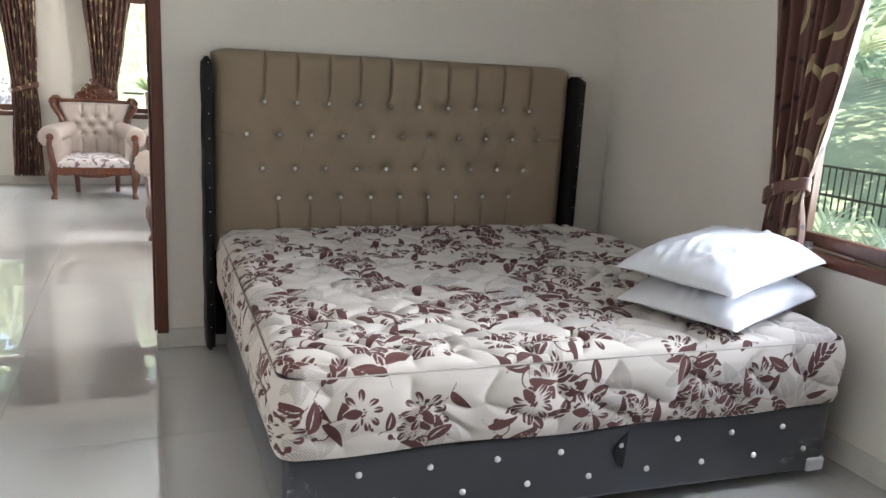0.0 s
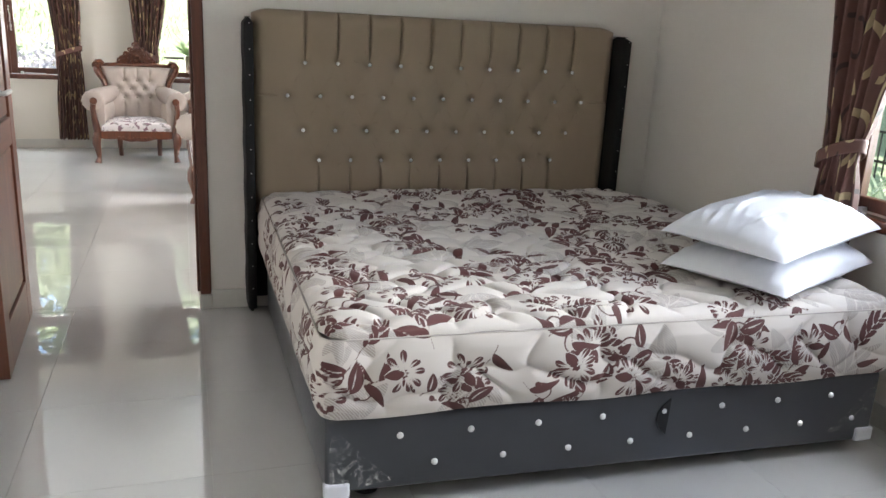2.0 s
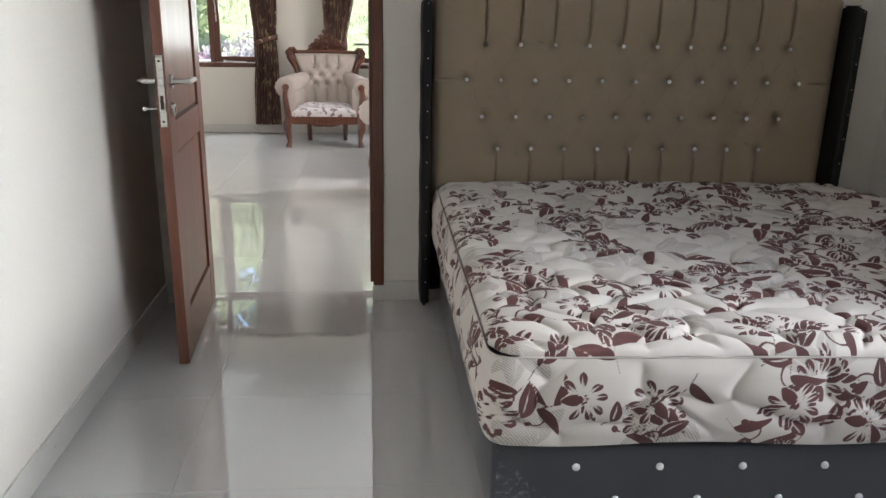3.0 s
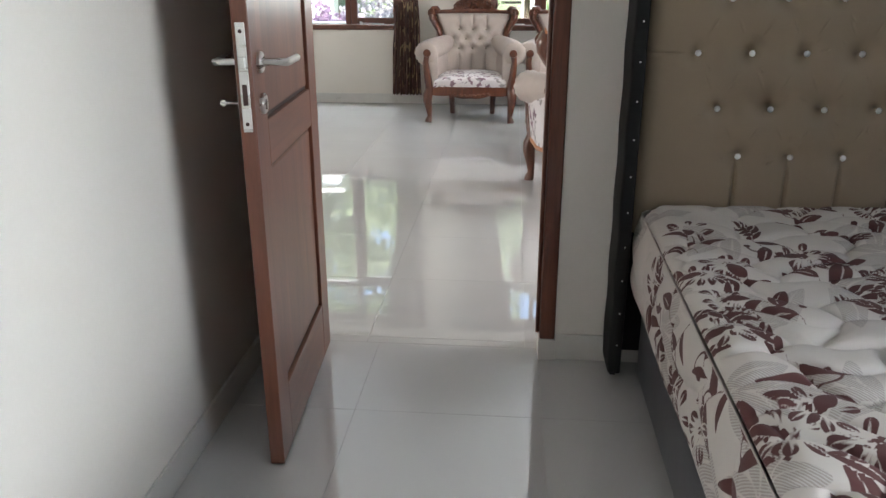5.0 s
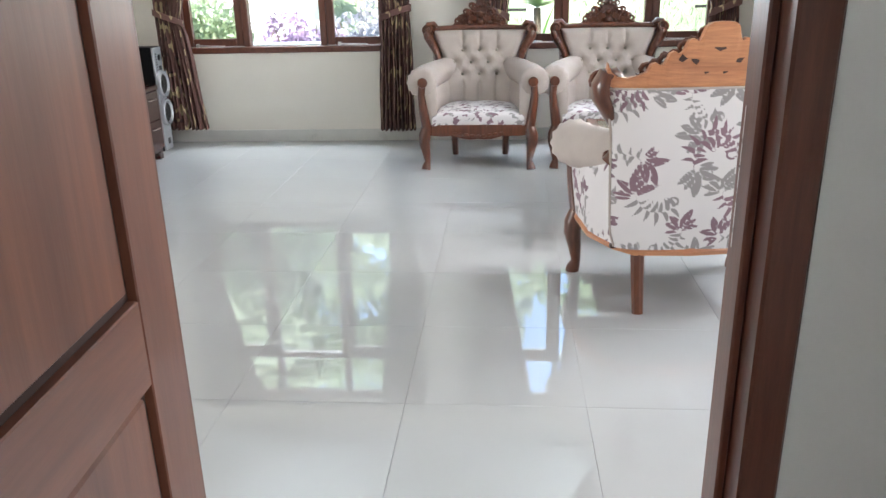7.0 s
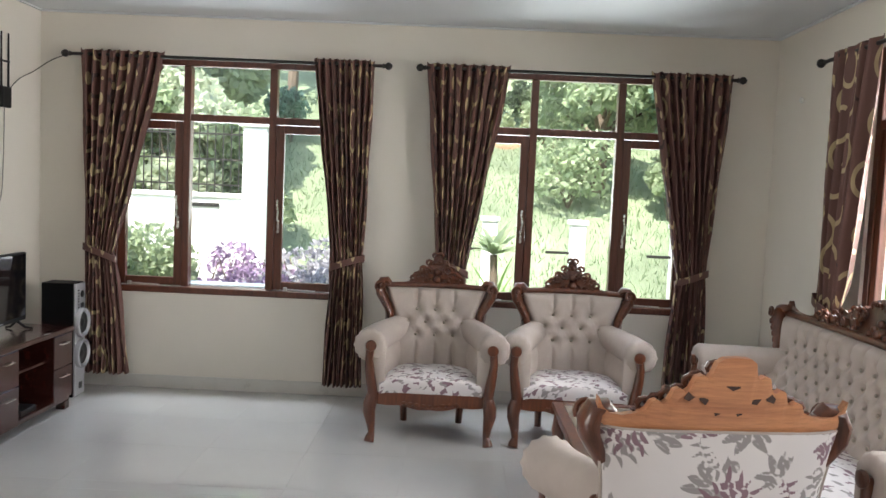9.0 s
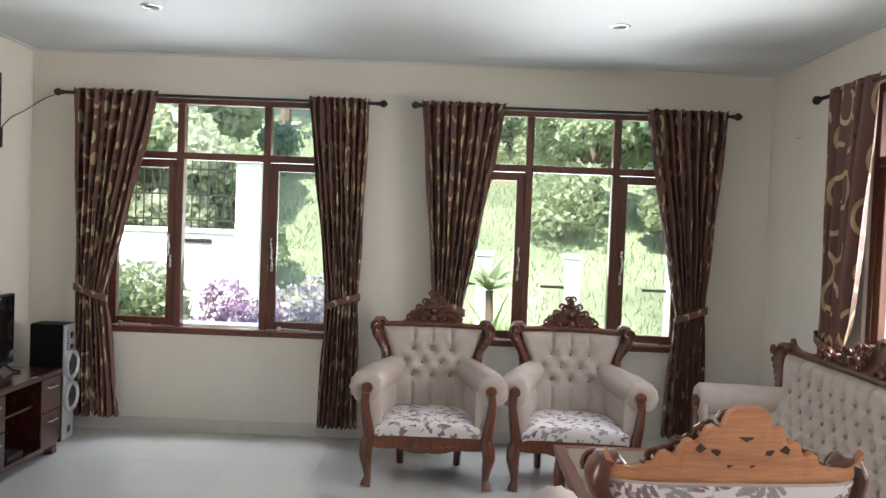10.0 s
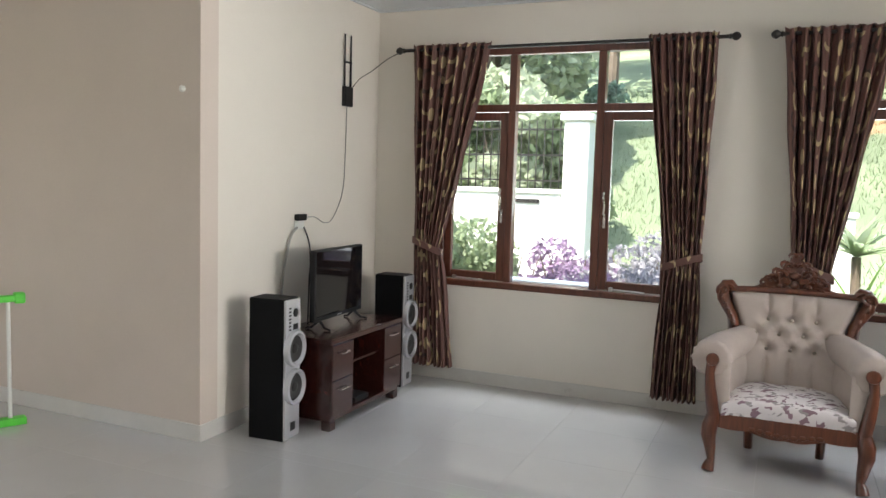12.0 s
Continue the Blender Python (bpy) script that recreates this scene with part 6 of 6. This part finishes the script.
def shrub(x, y, r, h, mat, seed, label, count=2600, size=0.06):
    rng = random.Random(seed)
    z0 = float(ground_height(np.array(x), np.array(y)))
    ob = thing("shrub", label, "shrub", pose(x, y, z0), "garden shrubs")
    bm = bmesh.new()
    for k in range(5):
        a = k * 1.3
        add_tube(bm, [(0, 0, -0.05), (r * 0.3 * math.cos(a), r * 0.3 * math.sin(a), h * 0.4), (r * 0.6 * math.cos(a), r * 0.6 * math.sin(a), h * 0.8)], [0.015, 0.012, 0.005], 5)
    part("stems", bm, M_BARK, ob)
    blobs = [(rng.uniform(-0.6, 0.6) * r, rng.uniform(-0.6, 0.6) * r, h * rng.uniform(0.35, 0.85), r * rng.uniform(0.35, 0.6)) for _ in range(8)]
    leaves("foliage", blobs, count, size, mat, ob, seed)


def garden_wall():
    ob = thing("garden_wall", "white rendered garden wall with a pillar and black railing", "wall", pose(0, 15.5, -0.32))
    part("wall", box(-14.0, -3.45, -0.1, 0.1, 0, 1.72, 0.01), M_RENDER, ob)
    part("coping", box(-14.0, -3.45, -0.14, 0.14, 1.721, 1.79, 0.01), M_RENDER, ob)
    part("pillar", box(-3.445, -3.08, -0.19, 0.19, 0, 2.78, 0.015), M_RENDER, ob, "square white pillar")
    part("pillar_cap", box(-3.50, -3.02, -0.24, 0.24, 2.781, 2.88, 0.015), M_RENDER, ob)
    for z in (1.90, 2.28, 2.66):
        part("rail", box(-14.0, -3.447, -0.012, 0.012, z, z + 0.025), M_IRON, ob)
    proto = None
    for k in range(72):
        if proto is None:
            proto = part("bar", box(-0.008, 0.008, -0.008, 0.008, 1.7905, 2.80), M_IRON, ob)
        else:
            c = proto.copy()
            scene.collection.objects.link(c)
            c.location = (-3.55 - k * 0.12, 0, 0)
            continue
        proto.location = (-3.55, 0, 0)
    low = thing("low_garden_wall", "low white garden wall at the foot of the slope", "wall", pose(0, 15.6, -0.32))
    part("wall", box(-3.07, 12.0, -0.1, 0.1, 0, 0.34, 0.01), M_RENDER, low)
    for x in (0.25, 1.55, 3.05, 4.6, 6.2):
        po = thing("garden_post", "short square white garden post with a cap", "post", pose(x, 15.35, -0.32), "white garden posts")
        part("shaft", box(-0.11, 0.11, -0.11, 0.11, 0, 1.55, 0.01), M_RENDER, po)
        part("cap", box(-0.14, 0.14, -0.14, 0.14, 1.551, 1.62, 0.01), M_RENDER, po)
        part("arm", box(-0.46, -0.112, -0.02, 0.02, 1.11, 1.15), M_IRON, po, "dark metal arm")
    part("wall_plate", box(-4.35, -3.80, -0.125, -0.102, 1.58, 1.64), M_IRON, ob, "narrow dark plate on the wall")


garden_wall()
for k in range(7):
    shrub(-9.6 + k * 0.95, 16.9, 0.95, 2.9 + 0.3 * (k % 3), M_LEAF_PALE if k % 2 else M_LEAF, 30 + k, "tall leafy hedge shrub behind the white wall", 2600, 0.12)
_r = random.Random(3)
for k in range(8):
    shrub(-5.9 + k * 0.70, 11.9 + _r.uniform(-0.25, 0.25), 0.70, _r.uniform(1.35, 1.6), (M_LEAF_PALE, M_LEAF, M_LEAF_PALE, M_LEAF, M_LEAF, M_LEAF_PURPLE, M_LEAF_SHRUB, M_LEAF_SHRUB)[k], 40 + k, "bushy garden shrub with small purple and silver leaves" if k > 4 else "leafy bright green garden shrub", 3600, 0.05 if k > 3 else 0.07)
for k in range(4):
    shrub(-3.65 + k * 0.75, 11.2, 0.45, 1.15, (M_LEAF, M_LEAF_SHRUB, M_LEAF_PURPLE, M_LEAF_SHRUB)[k], 60 + k, "low leafy garden shrub under the window", 1500, 0.045)


def blade_plant(name, x, y, h, n, length, width, mat, seed, label, trunk=0.0, droop=0.6, z0=None):
    rng = random.Random(seed)
    z0 = float(ground_height(np.array(x), np.array(y))) if z0 is None else z0
    ob = thing(name, label, "plant", pose(x, y, z0), "garden plants")
    if trunk:
        bm = bmesh.new()
        add_tube(bm, [(0, 0, -0.1), (0.02, 0, h * 0.5), (0, 0, h)], [trunk, trunk * 0.8, trunk * 0.7], 8)
        part("trunk", bm, M_BARK, ob, smooth=True)
    for k in range(n):
        a = k * 2.399 + rng.uniform(-0.2, 0.2)
        el = rng.uniform(0.25, 1.25)
        L = length * rng.uniform(0.75, 1.1)
        m, w = 9, width * rng.uniform(0.8, 1.1)
        P = np.zeros((m, 3, 3))
        px, pz, e = 0.0, h if trunk else 0.0, el
        for i in range(m):
            f = i / (m - 1)
            ww = w * math.sin(math.pi * (0.12 + 0.88 * f) ** 0.8) * 0.5 + 0.002
            for j, s in enumerate((-1, 0, 1)):
                P[i, j] = (px * math.cos(a) - s * ww * math.sin(a), px * math.sin(a) + s * ww * math.cos(a), pz + abs(s) * ww * 0.3)
            px += math.cos(e) * L / m
            pz += math.sin(e) * L / m
            e -= droop * 1.6 / m * (0.4 + f)
        grid_mesh("leaf", P, mat, ob)
    return ob


blade_plant("agave", 0.18, 12.4, 1.28, 30, 0.50, 0.09, M_LEAF, 7, "grey-green rosette plant on a short trunk", 0.06, 0.5)
for k, (x, y) in enumerate(((-0.35, 11.7), (-0.05, 11.6), (0.3, 11.8), (0.05, 12.1), (0.5, 11.9))):
    blade_plant("strap_plant", x, y, 0, 30, 1.65, 0.06, M_BANANA, 70 + k, "bright green strap-leaved garden plant", 0, 0.5)
for k, (x, y) in enumerate(((4.3, 10.2), (4.5, 11.4), (4.45, 9.2), (5.2, 10.6), (4.7, 12.8))):
    blade_plant("banana_plant", x, y, 0.7, 8, 2.0, 0.42, M_BANANA, 80 + k, "young banana plant with broad green leaves", 0.10, 0.7)

tree(-7.0, 22.0, 7.5, 2.6, M_LEAF_PALE, 1, "tall pale green garden tree behind the wall", 9000, 0.20)
tree(-6.3, 19.8, 5.6, 2.1, M_LEAF_PALE, 2, "pale flowering tree behind the railing", 8000, 0.17)
tree(-10.5, 19.5, 6.5, 2.6, M_LEAF, 3, "leafy green tree behind the wall", 7000)
tree(2.8, 21.0, 4.2, 1.6, M_LEAF, 4, "small feathery tree on the slope", 6000, 0.12)
tree(5.6, 20.5, 5.5, 2.1, M_LEAF_DARK, 5, "dark green tree on the slope", 7000)
tree(4.2, 25.5, 6.0, 2.4, M_LEAF, 6, "leafy tree high on the slope", 6000)
tree(-0.5, 27.0, 6.5, 2.4, M_LEAF_PALE, 7, "light green tree high on the slope", 6000)
tree(9.0, 24.0, 8.0, 3.0, M_LEAF_DARK, 8, "broad dark tree on the hillside", 7000)
tree(7.5, 11.5, 6.5, 2.2, M_LEAF_DARK, 9, "dark leafy tree beside the house", 7000)
tree(8.0, 5.5, 7.0, 2.6, M_LEAF_DARK, 10, "dark leafy tree beyond the railing", 8000, 0.13)
tree(12.0, 8.6, 7.5, 2.8, M_LEAF_DARK, 12, "tall leafy tree beyond the railing", 7000)
tree(-5.5, 28.0, 8.0, 3.0, M_LEAF, 13, "tall tree on the hillside", 6500)


def far_wood():
    blobs = []
    r = random.Random(9)
    for k in range(120):
        x = r.uniform(-34, 46)
        y = r.uniform(33, 46)
        blobs.append((x, y, float(ground_height(np.array(x), np.array(y))) + r.uniform(0.5, 5.0), r.uniform(1.2, 2.6)))
    for k in range(40):
        y = r.uniform(-6, 30)
        x = r.uniform(15, 26)
        blobs.append((x, y, float(ground_height(np.array(x), np.array(y))) + r.uniform(0.5, 4.5), r.uniform(1.2, 2.4)))
    ob = leaves("far_wood", blobs, 42000, 0.42, M_LEAF, None, 4)
    tagged(ob, "dense woodland along the top of the hill", "woodland", kind="stuff")


far_wood()


def bank():
    x, y = np.meshgrid(np.linspace(-1.0, 2.5, 24), np.linspace(23.5, 26.5, 20))
    z = ground_height(x, y) + 0.06 + 0.12 * np.sin(x * 5) * np.sin(y * 6) - 0.35 * (np.abs((x - 0.75) / 1.75) ** 4 + np.abs((y - 25) / 1.5) ** 4)
    ob = grid_mesh("soil_patch", np.stack([x, y, z], -1), M_SOIL)
    tagged(ob, "bare reddish soil patch on the slope", "soil", kind="structure")


bank()


def railing():
    ob = thing("railing", "thin dark metal railing beyond the bedroom window", "railing", pose(8.0, -1.0, -0.01))
    for z in (0.22, 0.57):
        part("rail", box(-0.015, 0.015, 0, 11.0, z, z + 0.03), M_IRON, ob)
    proto = None
    for k in range(110):
        if proto is None:
            proto = part("bar", box(-0.007, 0.007, -0.007, 0.007, 0.0, 0.58), M_IRON, ob)
        else:
            c = proto.copy()
            scene.collection.objects.link(c)
            c.location = (0, k * 0.1, 0)


railing()
for k in range(12):
    blade_plant("strap_plant", 5.9 + 0.25 * (k % 3), 4.6 + k * 0.20, 0, 20, 1.15, 0.05, M_LEAF if k % 3 == 0 else M_LEAF_PALE, 120 + k, "yellow-green strap-leaved plant by the railing", 0, 0.5)


def tree_fern(x, y, h, seed):
    rng = random.Random(seed)
    z0 = float(ground_height(np.array(x), np.array(y)))
    ob = thing("tree_fern", "tree fern with pale feathery drooping fronds", "tree fern", pose(x, y, z0), "garden plants")
    bm = bmesh.new()
    add_tube(bm, [(0, 0, -0.1), (0.03, 0, h * 0.5), (0, 0, h)], [0.10, 0.08, 0.07], 9)
    part("trunk", bm, M_BARK, ob, smooth=True)
    for k in range(16):
        a, el, L = k * 2.399, rng.uniform(0.1, 0.8), rng.uniform(1.2, 1.7)
        verts, faces = [], []
        px, pz, e = 0.0, h, el
        n = 34
        for i in range(n):
            f = i / n
            w = 0.30 * math.sin(math.pi * (0.1 + 0.9 * f)) + 0.02
            for s in (-1, 1):
                c = Vector((px * math.cos(a), px * math.sin(a), pz))
                side = Vector((-math.sin(a) * s, math.cos(a) * s, -0.35)) + Vector((math.cos(a), math.sin(a), 0)) * 0.35
                along = Vector((math.cos(a), math.sin(a), 0)) * 0.016
                b = len(verts)
                verts += [c - along, c + side * w * 0.5 - along * 1.4, c + side * w, c + side * w * 0.5 + along * 1.4]
                faces.append((b, b + 1, b + 2, b + 3))
            px += math.cos(e) * L / n
            pz += math.sin(e) * L / n
            e -= 1.5 / n
        me = bpy.data.meshes.new("frond")
        me.from_pydata([tuple(v) for v in verts], [], faces)
        me.materials.append(M_LEAF_PALE)
        fr = new("frond", me)
        fr.parent = ob
    return ob


tree_fern(4.7, 3.7, 2.1, 5)
tree_fern(4.9, 3.1, 2.6, 6)
tree_fern(5.6, 3.4, 2.7, 7)


_r = random.Random(17)
for k in range(15):
    x, y = _r.uniform(-5.5, 9.5), _r.uniform(16.6, 27.0)
    shrub(x, y, _r.uniform(0.5, 1.1), _r.uniform(0.7, 1.7), (M_LEAF, M_LEAF_PALE, M_LEAF_DARK, M_LEAF)[k % 4], 200 + k, "wild green shrub growing on the grassy slope", 1300, 0.10)


def slope_grass():
    r = np.random.RandomState(8)
    n = 42000
    x, y = r.uniform(-7, 11, n), 11.0 + 17 * r.rand(n) ** 1.2
    z = ground_height(x, y)
    a = r.uniform(0, 6.28, n)
    h, w = r.uniform(0.05, 0.18, n), r.uniform(0.005, 0.014, n)
    c = np.stack([x, y, z - 0.01], -1)
    side = np.stack([np.cos(a), np.sin(a), 0 * a], -1) * w[:, None]
    tip = np.stack([r.normal(0, 0.06, n), r.normal(0, 0.06, n), h], -1)
    V = np.stack([c - side, c + side, c + tip], 1).reshape(-1, 3)
    me = bpy.data.meshes.new("grass_tufts")
    me.from_pydata(V.tolist(), [], np.arange(n * 3).reshape(-1, 3).tolist())
    me.materials.append(M_BLADES)
    tagged(new("grass_tufts", me), "rough uneven tufts of pale grass", "grass", kind="stuff")


slope_grass()


# ---- floor tiles ----
def floor_tiles():
    floor = bpy.data.objects["floor"]
    cache = {}
    gap = 0.0005
    rooms = [(-0.86, 2.67, -1.60, 4.22, 0.15, 3.14), (-6.60, 2.12, 4.22, 7.75, 0.10, 5.47), (-3.47, 2.12, 7.75, 9.80, 0.10, 5.47)]
    for x0, x1, y0, y1, gx, gy in rooms:
        xs = [x0] + [gx + 0.6 * k for k in range(-20, 20) if x0 + 0.02 < gx + 0.6 * k < x1 - 0.02] + [x1]
        ys = [y0] + [gy + 0.6 * k for k in range(-20, 20) if y0 + 0.02 < gy + 0.6 * k < y1 - 0.02] + [y1]
        for a, b in zip(xs, xs[1:]):
            for c, d in zip(ys, ys[1:]):
                key = (round(b - a, 3), round(d - c, 3))
                if key not in cache:
                    bm = box(-(b - a) / 2 + gap, (b - a) / 2 - gap, -(d - c) / 2 + gap, (d - c) / 2 - gap, -0.008, 0.0, 0.0004)
                    ob = link_mesh("tile", bm, M_TILE, floor)
                    cache[key] = ob.data
                else:
                    ob = new("tile", cache[key])
                    ob.parent = floor
                ob.location = ((a + b) / 2, (c + d) / 2, 0)


floor_tiles()
